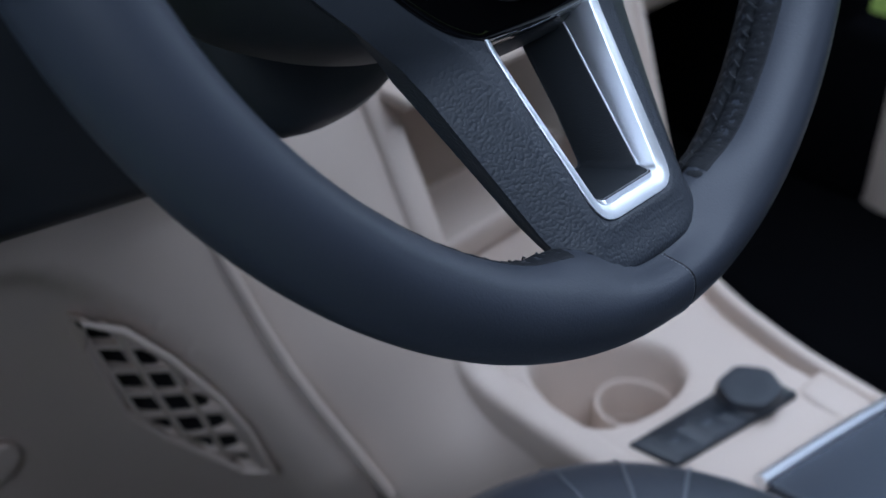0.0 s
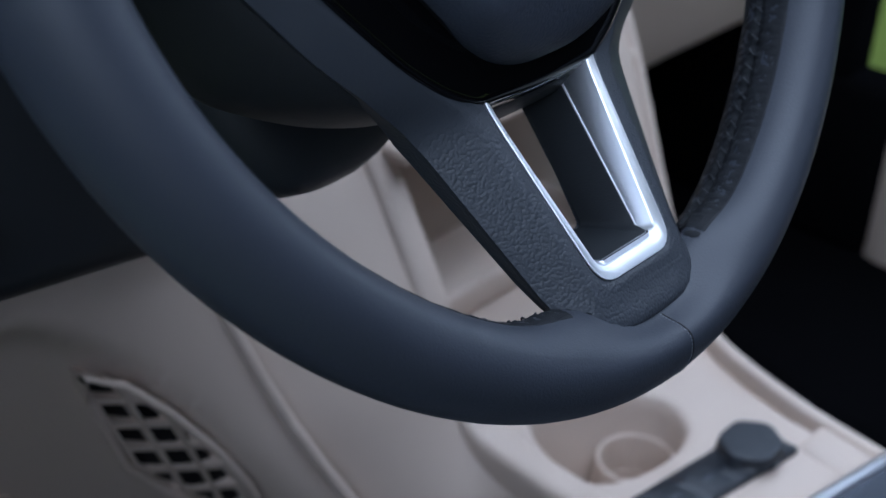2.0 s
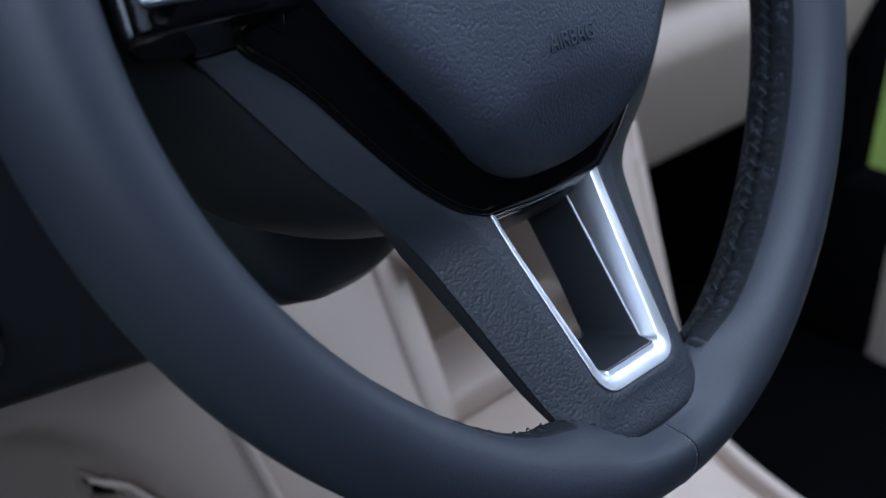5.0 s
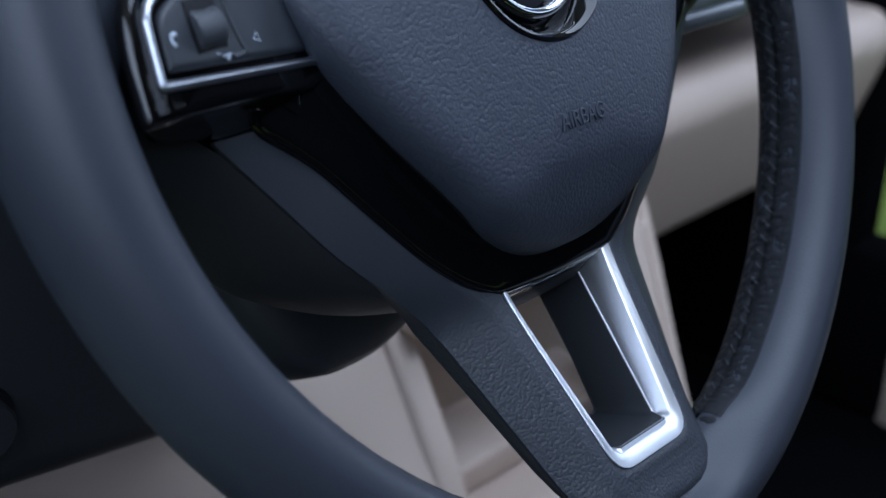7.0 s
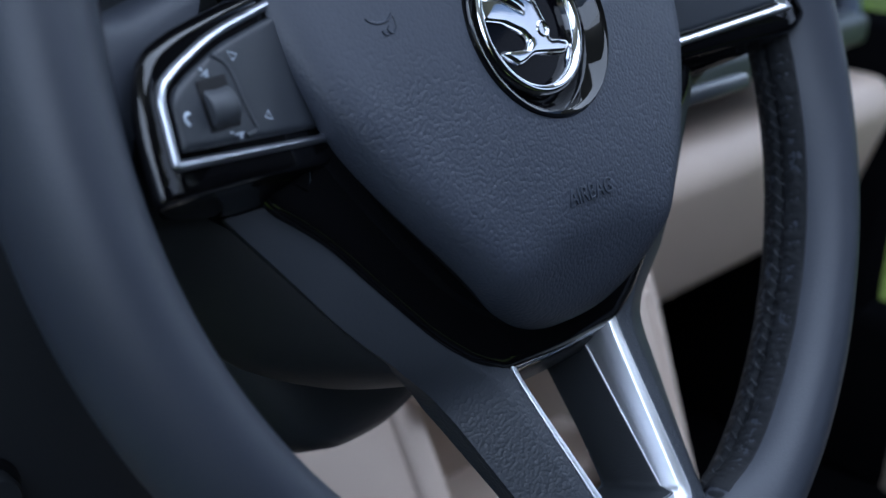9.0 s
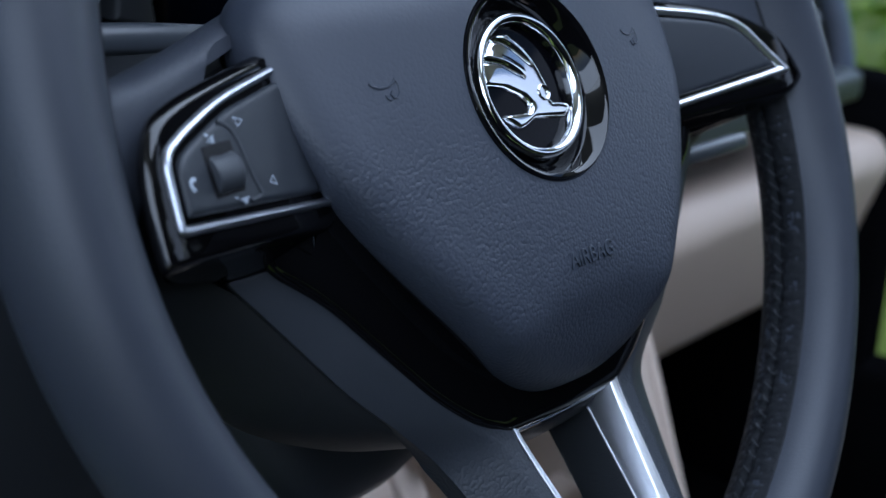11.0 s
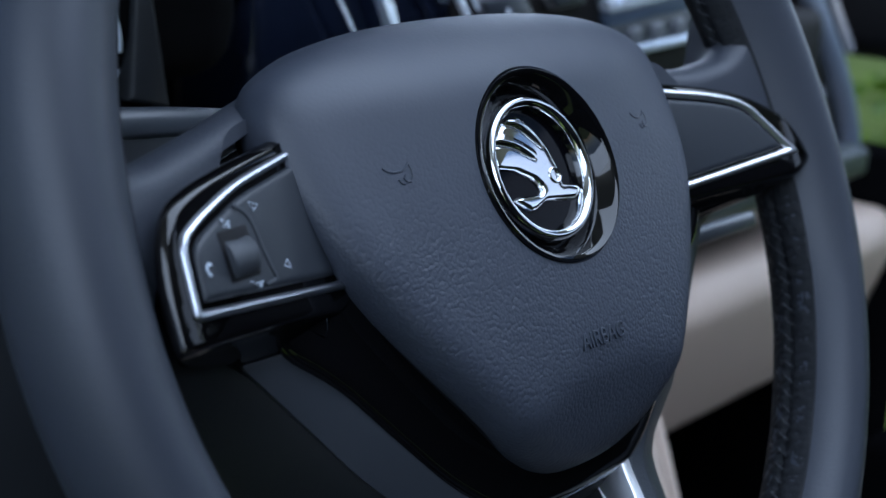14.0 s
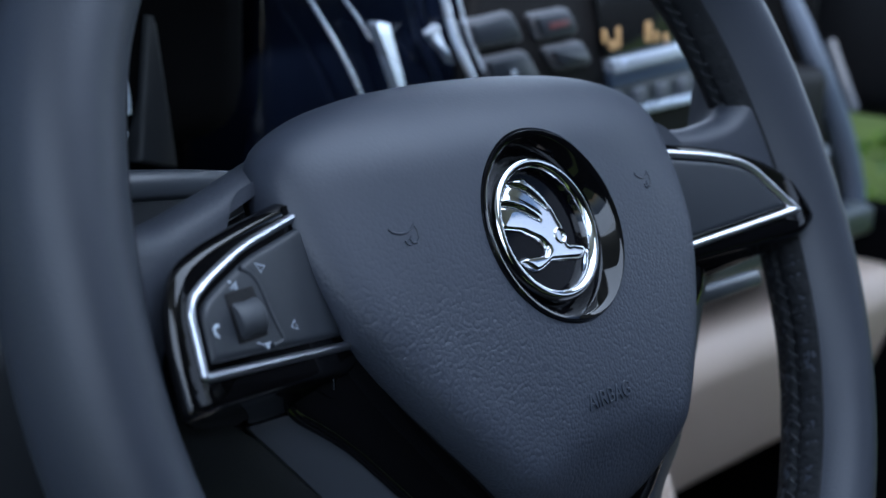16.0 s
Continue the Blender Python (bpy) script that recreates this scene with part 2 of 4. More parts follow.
def build_rim():
    na, nb = 220, 40
    rings = [[rim_point(radians(i * 360 / na), 2 * math.pi * j / nb) for j in range(nb)] for i in range(na)]
    # seam grooves in the leather: radial joints and the joint along the inner side
    for i, ring in enumerate(rings):
        a = i * 360 / na
        for j, p in enumerate(ring):
            bdeg = j * 360 / nb
            d = abs(bdeg - 195)
            if d < 10:
                ring[j] = rim_point(radians(a), radians(bdeg), -0.0016)
    part("rim", loft(rings, loop=True), LEATHER, wheel)
    # lumpy lining where the leather is drawn together inside, its shade put into the colour
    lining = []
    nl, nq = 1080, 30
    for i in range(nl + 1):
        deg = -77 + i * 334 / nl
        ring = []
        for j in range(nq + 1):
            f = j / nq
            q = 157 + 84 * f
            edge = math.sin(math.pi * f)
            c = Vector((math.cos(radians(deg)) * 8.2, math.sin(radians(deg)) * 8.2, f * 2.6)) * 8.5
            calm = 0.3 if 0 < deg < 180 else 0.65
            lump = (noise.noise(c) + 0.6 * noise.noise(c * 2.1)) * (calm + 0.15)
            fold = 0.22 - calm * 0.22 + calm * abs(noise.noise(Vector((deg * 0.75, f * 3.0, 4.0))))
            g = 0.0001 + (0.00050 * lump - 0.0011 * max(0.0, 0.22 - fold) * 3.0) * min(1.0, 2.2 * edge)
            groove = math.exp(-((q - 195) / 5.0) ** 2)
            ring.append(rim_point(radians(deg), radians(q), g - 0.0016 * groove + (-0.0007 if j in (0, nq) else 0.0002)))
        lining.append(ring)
    part("inner_lining", loft(lining, closed=False), SHADED_SEAM, wheel, "gathered leather on the inner side with shade in its colour")
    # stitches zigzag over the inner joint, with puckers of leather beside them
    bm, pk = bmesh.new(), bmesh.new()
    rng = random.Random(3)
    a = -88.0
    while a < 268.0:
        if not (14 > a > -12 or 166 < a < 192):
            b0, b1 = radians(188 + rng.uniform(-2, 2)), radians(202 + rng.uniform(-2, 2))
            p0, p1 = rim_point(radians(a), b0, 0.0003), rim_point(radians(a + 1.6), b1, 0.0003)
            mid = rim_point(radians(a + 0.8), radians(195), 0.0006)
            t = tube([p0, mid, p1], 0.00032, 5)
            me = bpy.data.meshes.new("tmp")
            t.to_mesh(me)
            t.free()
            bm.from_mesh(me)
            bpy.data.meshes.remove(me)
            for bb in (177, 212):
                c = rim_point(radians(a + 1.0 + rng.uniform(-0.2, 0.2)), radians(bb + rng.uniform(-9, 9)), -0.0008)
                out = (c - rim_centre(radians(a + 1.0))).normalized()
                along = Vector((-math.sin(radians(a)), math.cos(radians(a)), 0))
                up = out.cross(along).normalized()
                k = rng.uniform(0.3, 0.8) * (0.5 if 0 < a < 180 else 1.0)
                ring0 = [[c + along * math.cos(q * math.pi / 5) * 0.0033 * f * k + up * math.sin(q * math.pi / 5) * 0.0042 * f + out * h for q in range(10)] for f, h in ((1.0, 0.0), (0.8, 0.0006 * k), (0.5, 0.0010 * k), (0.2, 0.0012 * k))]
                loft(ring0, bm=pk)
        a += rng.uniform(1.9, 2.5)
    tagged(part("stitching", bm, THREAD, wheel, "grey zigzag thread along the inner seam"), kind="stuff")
    tagged(part("gathered_leather", pk, SHADED_SEAM, wheel, "puckered leather beside the inner seam"), kind="stuff")
    # radial joint at the foot of the lower spoke
    joint = [rim_point(radians(270.2), radians(q), -0.00016) for q in range(-40, 140, 4)]
    part("joint_groove", tube(joint, 0.00032, 6), BLACK, wheel, "fine dark radial joint in the leather")
    bm = bmesh.new()
    for q in range(-40, 140, 5):
        for da in (-0.30,):
            p0, p1 = rim_point(radians(270.2 + da), radians(q), 0.0001), rim_point(radians(270.2 + da), radians(q + 2.6), 0.0001)
            t = tube([p0, p1], 0.00022, 5)
            me = bpy.data.meshes.new("tmp")
            t.to_mesh(me)
            t.free()
            bm.from_mesh(me)
            bpy.data.meshes.remove(me)
    part("joint_stitches", bm, GREY, wheel, "fine grey stitches beside the radial joint")


build_rim()


def pad_surf(u, v):
    """Front of the airbag cover, without its rolled edge."""
    w = 0.0108
    s = v + 0.020
    w -= 0.100 * 0.5 * (s + math.sqrt(s * s + 0.0003))
    q = -0.0400 - 5.0 * u * u + 0.0055 - v
    w -= 0.46 * 0.5 * (q + math.sqrt(q * q + 0.00003))
    w -= 0.0060 * max(0.0, (abs(u) - 0.045) / 0.055) ** 2 * min(max((v - 0.015) / 0.05, 0.0), 1.0)
    w -= 0.8 * u * u + 19.0 * max(0.0, v - 0.062) ** 2
    return w


PAD_HALF = [(0.0, -0.0685), (0.0215, -0.0652), (0.041, -0.0520), (0.0558, -0.0343), (0.0728, -0.0112), (0.0878, 0.0132), (0.0958, 0.030), (0.1005, 0.050), (0.1000, 0.067), (0.0928, 0.0785),
            (0.0750, 0.0866), (0.0505, 0.0915), (0.025, 0.0935), (0.0, 0.094)]
PAD = [Vector((p.x, p.y)) for p in spline([(u, v, 0) for u, v in PAD_HALF] + [(-u, v, 0) for u, v in PAD_HALF[-2:0:-1]], 156)]
EMB = Vector((0, 0.0349))
EMB_T = 0.108


def build_pad():
    c = Vector((0.0, 0.0349))

    def ring_at(k, h):
        pts = [c + (p - c) * k for p in PAD]
        return [Vector((q.x, q.y, pad_surf(q.x, q.y) + h)) for q in pts]
    rings = [ring_at(k, h) for k, h in ((0.992, -0.0165), (1.0, -0.0128), (0.998, -0.0088), (0.988, -0.0050), (0.970, -0.0026), (0.945, -0.0012), (0.91, -0.0003), (0.86, 0.0), (0.82, 0), (0.77, 0), (0.72, 0), (0.68, 0))]
    # run into the round recess of the emblem
    last = [c + (p - c) * 0.68 for p in PAD]
    for f, rr, dw in ((0.25, 0.0345, 0.0), (0.5, 0.0345, 0.0), (0.75, 0.0345, 0.0), (1.0, 0.0345, 0.0), (1.0, 0.0341, -0.0005), (1.0, 0.0340, -0.012)):
        ring = []
        for p in last:
            ang = math.atan2(p.y - c.y, p.x - c.x)
            e = c + Vector((math.cos(ang), math.sin(ang))) * rr
            q = p.lerp(e, f)
            ring.append(Vector((q.x, q.y, pad_surf(q.x, q.y) + dw)))
        rings.append(ring)
    cover = part("airbag_cover", loft(rings, cap0=False, cap1=True), GRAINED, wheel, "grained dark grey airbag cover")
    # the side is black to stand in for the shadow in the gap
    part("cover_gap_shade", loft([ring_at(0.92, -0.030), ring_at(0.955, -0.025), ring_at(0.978, -0.0195), ring_at(0.9915, -0.0164)], cap1=False), BLACK, cover, "side of the airbag cover with the gap's shadow painted black")


build_pad()


def text_mesh(body, size, extrude, squeeze=1.0):
    cu = bpy.data.curves.new("writing", "FONT")
    cu.body, cu.size, cu.extrude, cu.align_x, cu.align_y = body, size, extrude, "CENTER", "CENTER"
    cu.bevel_depth, cu.offset = 0.00014, -0.00012
    ob = bpy.data.objects.new("writing", cu)
    scene.collection.objects.link(ob)
    bpy.context.view_layer.update()
    me = bpy.data.meshes.new_from_object(ob.evaluated_get(bpy.context.evaluated_depsgraph_get()))
    bpy.data.objects.remove(ob)
    bm = bmesh.new()
    bm.from_mesh(me)
    bpy.data.meshes.remove(me)
    return bm


def on_pad(bm, u0, v0, lift=0.0, rot=0.0, sx=1.0):
    ca, sa = math.cos(rot), math.sin(rot)
    for vert in bm.verts:
        x, y, z = vert.co
        x *= sx
        u, v = u0 + x * ca - y * sa, v0 + x * sa + y * ca
        vert.co = (u, v, pad_surf(u, v) + z + lift)
    return bm


part("airbag_lettering", on_pad(text_mesh("AIRBAG", 0.0077, 0.0003), -0.0006, -0.0252, 0.0001, 0, 0.88), EMBOSS, wheel, "embossed capital lettering", False)


def horn_icon(u0, v0):
    """Raised outline of a small horn."""
    bm = bmesh.new()
    strokes = [[(-0.0052, 0.0030), (-0.0040, 0.0018), (-0.0018, 0.0009), (0.0008, 0.0008), (0.0030, 0.0017), (0.0044, 0.0030)], [(0.0044, 0.0030), (0.0050, 0.0008), (0.0047, -0.0016), (0.0034, -0.0028), (0.0020, -0.0026), (0.0014, -0.0014), (0.0022, -0.0006)], [(-0.0006, -0.0014), (-0.0002, -0.0026), (0.0010, -0.0032)]]
    for s in strokes:
        t = tube([(x, y, 0) for x, y in s], 0.00042, 6)
        me = bpy.data.meshes.new("tmp")
        t.to_mesh(me)
        t.free()
        bm.from_mesh(me)
        bpy.data.meshes.remove(me)
    return on_pad(bm, u0, v0, 0.0)


part("horn_symbol", horn_icon(-0.0662, 0.0420), EMBOSS, wheel, "small raised horn outline")
part("horn_symbol", horn_icon(0.0605, 0.0435), EMBOSS, wheel, "small raised horn outline")


# emblem: dished black ring, chrome ring, black disc and a plain chrome wing shape
def lathe(profile, n=96, cap=False):
    rings = [[Vector((r * math.cos(2 * math.pi * k / n), r * math.sin(2 * math.pi * k / n), z)) for k in range(n)] for r, z in profile]
    return loft(rings, cap0=False, cap1=cap)


EMBLEM = Matrix.Translation((0, EMB.y, pad_surf(0, EMB.y) + 0.0002)) @ Matrix.Rotation(-EMB_T, 4, "X")


def emblem_part(name, bm, mat, label=""):
    bmesh.ops.transform(bm, matrix=EMBLEM, verts=bm.verts)
    return part(name, bm, mat, emblem, label)


emblem = part("emblem", (lambda b: (bmesh.ops.transform(b, matrix=EMBLEM, verts=b.verts), b)[1])(
    lathe([(0.0345, -0.004), (0.0340, -0.0002), (0.0335, 0.0005), (0.0327, 0.0003), (0.0315, -0.0008), (0.0290, -0.0044), (0.0272, -0.0072), (0.0262, -0.0085), (0.0240, -0.0092)])), GLOSS, wheel, "round badge with a dished gloss black surround")
emblem_part("chrome_ring", lathe([(0.0255, -0.0095), (0.0257, -0.0060), (0.0253, -0.0043), (0.0245, -0.0033), (0.0236, -0.0031), (0.0225, -0.0037), (0.0217, -0.0046), (0.0213, -0.0058), (0.0211, -0.0110)]), CHROME, "polished chrome ring")
emblem_part("disc", lathe([(0.0220, -0.0080), (0.0150, -0.0078), (0.0080, -0.0076), (0.0005, -0.0076)], cap=True), ENAMEL, "gloss black disc")

WING = [(-0.0108, 0.0175), (-0.0022, 0.0184), (0.0036, 0.0130), (0.0073, 0.0062), (0.0092, -0.0010), (0.0089, -0.0064), (0.0118, -0.0066), (0.0172, -0.0078), (0.0176, -0.0106), (0.0140, -0.0124), (-0.0011, -0.0107), (-0.0067, -0.0126), (-0.0099, -0.0130), (-0.0165, -0.0082), (-0.0140, -0.0071), (-0.0036, -0.0080), (-0.0016, -0.0060), (-0.0040, -0.0030), (-0.0112, 0.0008), (-0.0196, 0.0027), (-0.0193, 0.0105), (-0.0166, 0.0122)]
RIBS = ([(-0.0125, 0.0172), (-0.0032, 0.0136), (0.0045, 0.0060)], [(-0.0200, 0.0112), (-0.0097, 0.0084), (-0.0010, 0.0028)])


def to_line(p, line, closed):
    """Distance of p from a broken line, the run of the nearest place along it, and the side."""
    best, run, side = 9.0, 0.0, 1.0
    n = len(line)
    for k in range(n if closed else n - 1):
        a, b = line[k], line[(k + 1) % n]
        e = b - a
        f = min(max((p - a).dot(e) / e.length_squared, 0.0), 1.0)
        d = (p - a - e * f).length
        if d < best:
            best, run, side = d, (k + f) / (n - 1), e.x * (p.y - a.y) - e.y * (p.x - a.x)
    return best, run, side


def inside(p, poly):
    hit = False
    for k in range(len(poly)):
        a, b = poly[k - 1], poly[k]
        if (a.y > p.y) != (b.y > p.y) and p.x < (b.x - a.x) * (p.y - a.y) / (b.y - a.y) + a.x:
            hit = not hit
    return hit


def wing_mesh():
    """Domed plain wing with two feather grooves, as a fine relief whose border dips under the disc."""
    outline = round_poly(WING, 0.0012, 3, 1)
    ribs = [[Vector((q.x, q.y)) for q in spline([(x, y, 0) for x, y in r], 9, False)] for r in RIBS]
    bm, verts = bmesh.new(), {}
    step = 0.00034
    nx, ny = 120, 104
    for i in range(nx):
        for j in range(ny):
            p = Vector((-0.0212 + i * step, -0.0152 + j * step))
            d, _, _ = to_line(p, outline, True)
            d = d if inside(p, outline) else -d
            if d < -0.0009:
                continue
            h = 0.0022 * (1 - math.exp(-max(0.0, d) / 0.00035)) + 0.0004 * (1 - math.exp(-max(0.0, d) / 0.0025)) + min(0.0, d) * 2.0
            for r in ribs:
                rd, run, side = to_line(p, r, False)
                fade = max(0.0, 1.0 - run ** 3)
                if run < 0.999:
                    h -= (0.0011 * math.exp(-(rd / 0.0007) ** 2) - 0.0004 * (math.exp(-((rd - 0.0016) / 0.0010) ** 2) if side > 0 else 0.0)) * fade
            verts[i, j] = bm.verts.new((p.x * 1.04 + 0.0006, p.y * 1.06, -0.0080 + h - 1.0 * (p.x * p.x + p.y * p.y)))
    for (i, j), v in list(verts.items()):
        quad = [verts.get(q) for q in ((i, j), (i + 1, j), (i + 1, j + 1), (i, j + 1))]
        if all(quad):
            bm.faces.new(quad)
    return bm


emblem_part("wing", wing_mesh(), CHROME, "plain polished chrome wing shape")
eye_bm = lathe([(0.0030, -0.0022), (0.0029, 0.0003), (0.0025, 0.0006), (0.0020, 0.0003), (0.0017, -0.0009), (0.0010, -0.0010), (0.0007, -0.0003), (0.0001, -0.0003)], 28, True)
bmesh.ops.translate(eye_bm, vec=(0.0062, -0.0034, -0.0055), verts=eye_bm.verts)
emblem_part("eye", eye_bm, CHROME, "small round boss")


# side switch panels
def panel_surf(u, v):
    return 0.0062 - 0.28 * max(0.0, 0.156 - abs(u)) - 0.06 * (v - 0.02)


# outlines of the left and the right panel, both written for the left side: gloss trim, silver line
TRIMS = {-1: ([(-0.1616, 0.0072), (-0.1612, 0.0225), (-0.1597, 0.0345), (-0.1535, 0.0462), (-0.1404, 0.0513), (-0.1164, 0.0570), (-0.088, 0.0625), (-0.080, 0.010), (-0.088, 0.0050), (-0.120, 0.0068)], [0.003, 0.010, 0.010, 0.010, 0.010, 0.010, 0.002, 0.002, 0.004, 0.010]),
         1: ([(-0.1560, 0.0066), (-0.1694, 0.0118), (-0.1672, 0.0200), (-0.1591, 0.0324), (-0.1410, 0.0453), (-0.1194, 0.0524), (-0.0902, 0.0592), (-0.080, 0.012), (-0.090, 0.0075), (-0.120, 0.0076)], [0.012, 0.006, 0.008, 0.012, 0.015, 0.012, 0.002, 0.002, 0.004, 0.010])}
SILVERS = {-1: ([(-0.1546, 0.0156), (-0.1530, 0.0372), (-0.1440, 0.0424), (-0.1254, 0.0500), (-0.0900, 0.0580), (-0.0860, 0.0126)], [0.0022, 0.010, 0.010, 0.010, 0.002, 0.002]),
           1: ([(-0.1575, 0.0165), (-0.1478, 0.0290), (-0.1375, 0.0428), (-0.1209, 0.0488), (-0.0880, 0.0566), (-0.0860, 0.0124)], [0.0022, 0.014, 0.014, 0.012, 0.002, 0.002])}


def side_panel(sign):
    def mir(pts):
        return [Vector((-sign * u, v)) for u, v in pts]
    trim = round_poly(mir(TRIMS[sign][0]), TRIMS[sign][1], 5, 4)
    rings = []
    for sx, low, h in ((0.76, -0.0042, -0.030), (0.78, -0.0046, -0.022), (0.88, -0.0030, -0.014), (0.965, -0.0008, -0.0065), (0.990, 0.0, -0.0045)):
        rings.append([Vector((-sign * (-0.085 + (-sign * p.x + 0.085) * sx), p.y + low * min(1.0, max(0.0, (0.022 - p.y) / 0.012)) * (0.9 + 24 * (0.1616 - abs(p.x))), panel_surf(p.x, p.y) + h)) for p in trim])
    for d, h in ((0.0002, -0.0030), (0.0011, -0.0012), (0.0025, -0.0002), (0.0040, 0.0), (0.0065, 0.0), (0.009, 0.0), (0.0115, 0.0), (0.014, 0.0)):
        rings.append([Vector((p.x, p.y, panel_surf(p.x, p.y) + h)) for p in offset2(trim, d)])
    bez = part("side_trim", loft(rings), GLOSS, wheel, "piano black spoke trim")

    def ring(d):
        return round_poly(inset_poly(mir(SILVERS[sign][0]), d), [max(0.0008, q - d) for q in SILVERS[sign][1]], 6, 5)

    def stack_up(levels, cap1=True):
        return loft([[Vector((p.x, p.y, panel_surf(p.x, p.y) + h)) for p in ring(d)] for d, h in levels], cap0=False, cap1=cap1)
    w = 0.0029 if sign < 0 else 0.0034
    # the left outline gets the dimmed copy, as less light shows in it
    part("bright_frame", stack_up([(w * a, h) for a, h in ((0, -0.002), (0, 0.0002), (0.10, 0.0009), (0.28, 0.0014), (0.50, 0.0016), (0.70, 0.0013), (0.88, 0.0006), (1.0, -0.0003), (1.0, -0.003))], False), DIM_SILVER if sign < 0 else SATIN, bez, "satin silver outline")
    part("switch_plate", stack_up(((w, -0.004), (w, -0.0012), (w + 0.0020, -0.0012))), BLACK, bez)
    gap = w + (0.0017 if sign < 0 else 0.0008)
    face = part("switch_face", stack_up(((gap, -0.002), (gap, 0.0002), (gap + 0.0003, 0.0009), (gap + 0.0009, 0.0015), (gap + 0.0016, 0.0017), (gap + 0.0024, 0.0018))), BUTTON, bez, "matt dark grey switch face" if sign < 0 else "blank matt dark grey plate")
    return face


left_face = side_panel(-1)
side_panel(1)


def put_on_panel(bm, u0, v0, rot=0.0, lift=0.0024, s=1.0):
    ca, sa = math.cos(rot), math.sin(rot)
    for vert in bm.verts:
        x, y, z = vert.co * s
        u, v = u0 + x * ca - y * sa, v0 + x * sa + y * ca
        vert.co = (u, v, panel_surf(u, v) + z + lift)
    return bm


# roller in its window, arrow keys and printed signs on the left switch face
FIELD_EDGE = spline([(-0.1290, 0.0432, 0), (-0.1252, 0.0412, 0), (-0.1228, 0.0375, 0), (-0.1213, 0.0300, 0), (-0.1199, 0.0246, 0), (-0.1190, 0.0210, 0), (-0.1240, 0.0202, 0)], 26, False)
part("key_ridge", put_on_panel(tube(FIELD_EDGE, 0.00075, 8, flat=0.55), 0, 0, 0, 0.0018), BUTTON, left_face, "raised line between the switch fields")
part("roller_window", put_on_panel(rounded_box(0, 0, 0, 0.0128, 0.0142, 0.0012, 0.0005, 2), -0.1318, 0.0303, 0.05, 0.0016), BLACK, left_face, "dark slot of the roller")


def roller():
    bm = bmesh.new()
    n = 28
    rings = []
    for x, r in ((-0.0062, 0.0052), (-0.0058, 0.0062), (-0.0048, 0.0066), (0.0, 0.0062), (0.0048, 0.0066), (0.0058, 0.0062), (0.0062, 0.0052)):
        rings.append([Vector((x, r * math.cos(2 * math.pi * k / n), r * math.sin(2 * math.pi * k / n) - 0.0032)) for k in range(n)])
    loft(rings, bm=bm)
    return bm


part("roller", put_on_panel(roller(), -0.1312, 0.0292, 0.05, 0.0020, 0.93), ROLLER, left_face, "ribbed thumb roller")


def printed(*lines):
    """Fine printed strokes on the switch face, each a closed or an open line."""
    bm = bmesh.new()
    for pts, closed, r in lines:
        t = tube([(x, y, 0) for x, y in pts], r, 5, closed, 0.4)
        me = bpy.data.meshes.new("tmp")
        t.to_mesh(me)
        t.free()
        bm.from_mesh(me)
        bpy.data.meshes.remove(me)
    return put_on_panel(bm, 0, 0, 0, 0.0019)


part("arrow_sign", printed(([(-0.1221, 0.0435), (-0.1183, 0.0423), (-0.1207, 0.0408)], True, 0.00028)), PRINT, left_face, "white printed arrow outline")
part("arrow_sign", printed(([(-0.1140, 0.0240), (-0.1121, 0.0256), (-0.1112, 0.0229)], True, 0.00028)), PRINT, left_face, "white printed arrow outline")
part("volume_sign", printed(([(-0.1354, 0.0381), (-0.1323, 0.0395), (-0.1326, 0.0377)], True, 0.00030), ([(-0.1334, 0.0384), (-0.1329, 0.0387)], False, 0.0005), ([(-0.1357, 0.0401), (-0.1343, 0.0398)], False, 0.00022), ([(-0.1351, 0.0405), (-0.1349, 0.0394)], False, 0.00022)), PRINT, left_face, "white printed volume sign")
part("volume_sign", printed(([(-0.1288, 0.0213), (-0.1248, 0.0214), (-0.1266, 0.0199)], True, 0.00030), ([(-0.1270, 0.0207), (-0.1262, 0.0208)], False, 0.0005), ([(-0.1306, 0.0222), (-0.1293, 0.0219)], False, 0.00022)), PRINT, left_face, "white printed volume sign")
part("phone_sign", printed(([(-0.1440, 0.0291), (-0.1452, 0.0294), (-0.1461, 0.0288), (-0.1462, 0.0276), (-0.1456, 0.0266), (-0.1450, 0.0265)], False, 0.00050)), PRINT, left_face, "white printed receiver sign")


# gloss V trim under the airbag cover
def v_surf(u, v):
    return -0.0135 - 0.03 * max(0, -v - 0.02) - 0.02 * abs(u)


VT = [(0.0, -0.0782), (0.0315, -0.0770), (0.0440, -0.0706), (0.059, -0.0580), (0.077, -0.0368), (0.094, -0.0160), (0.1095, -0.0030), (0.116, 0.010), (0.090, 0.040), (0.0, 0.045)]
VROUND = [0.012, 0.004, 0.010, 0.012, 0.012, 0.012, 0.004, 0.004, 0.012, 0.012]
VRING = round_poly(VT + [(-u, v) for u, v in VT[-2:0:-1]], VROUND + VROUND[-2:0:-1], 4, 3)
part("lower_trim", slab(VRING, v_surf, [(0.006, -0.018), (0.002, -0.011), (0.0, -0.0045), (0.0004, -0.0022), (0.0014, -0.0008), (0.003, 0.0), (0.008, 0.0012), (0.02, 0.002)]), GLOSS, wheel, "piano black trim below the airbag cover")
EDGE_U = [-0.0325 + 0.065 * k / 12 for k in range(13)]


def trim_strip(levels):
    """Facets across the upper end of the slot: (v, w, narrowing) from front to back."""
    return loft([[Vector((u * n, v + 0.0012 * (u / 0.0325) ** 2, w)) for u in EDGE_U] for v, w, n in levels], closed=False)


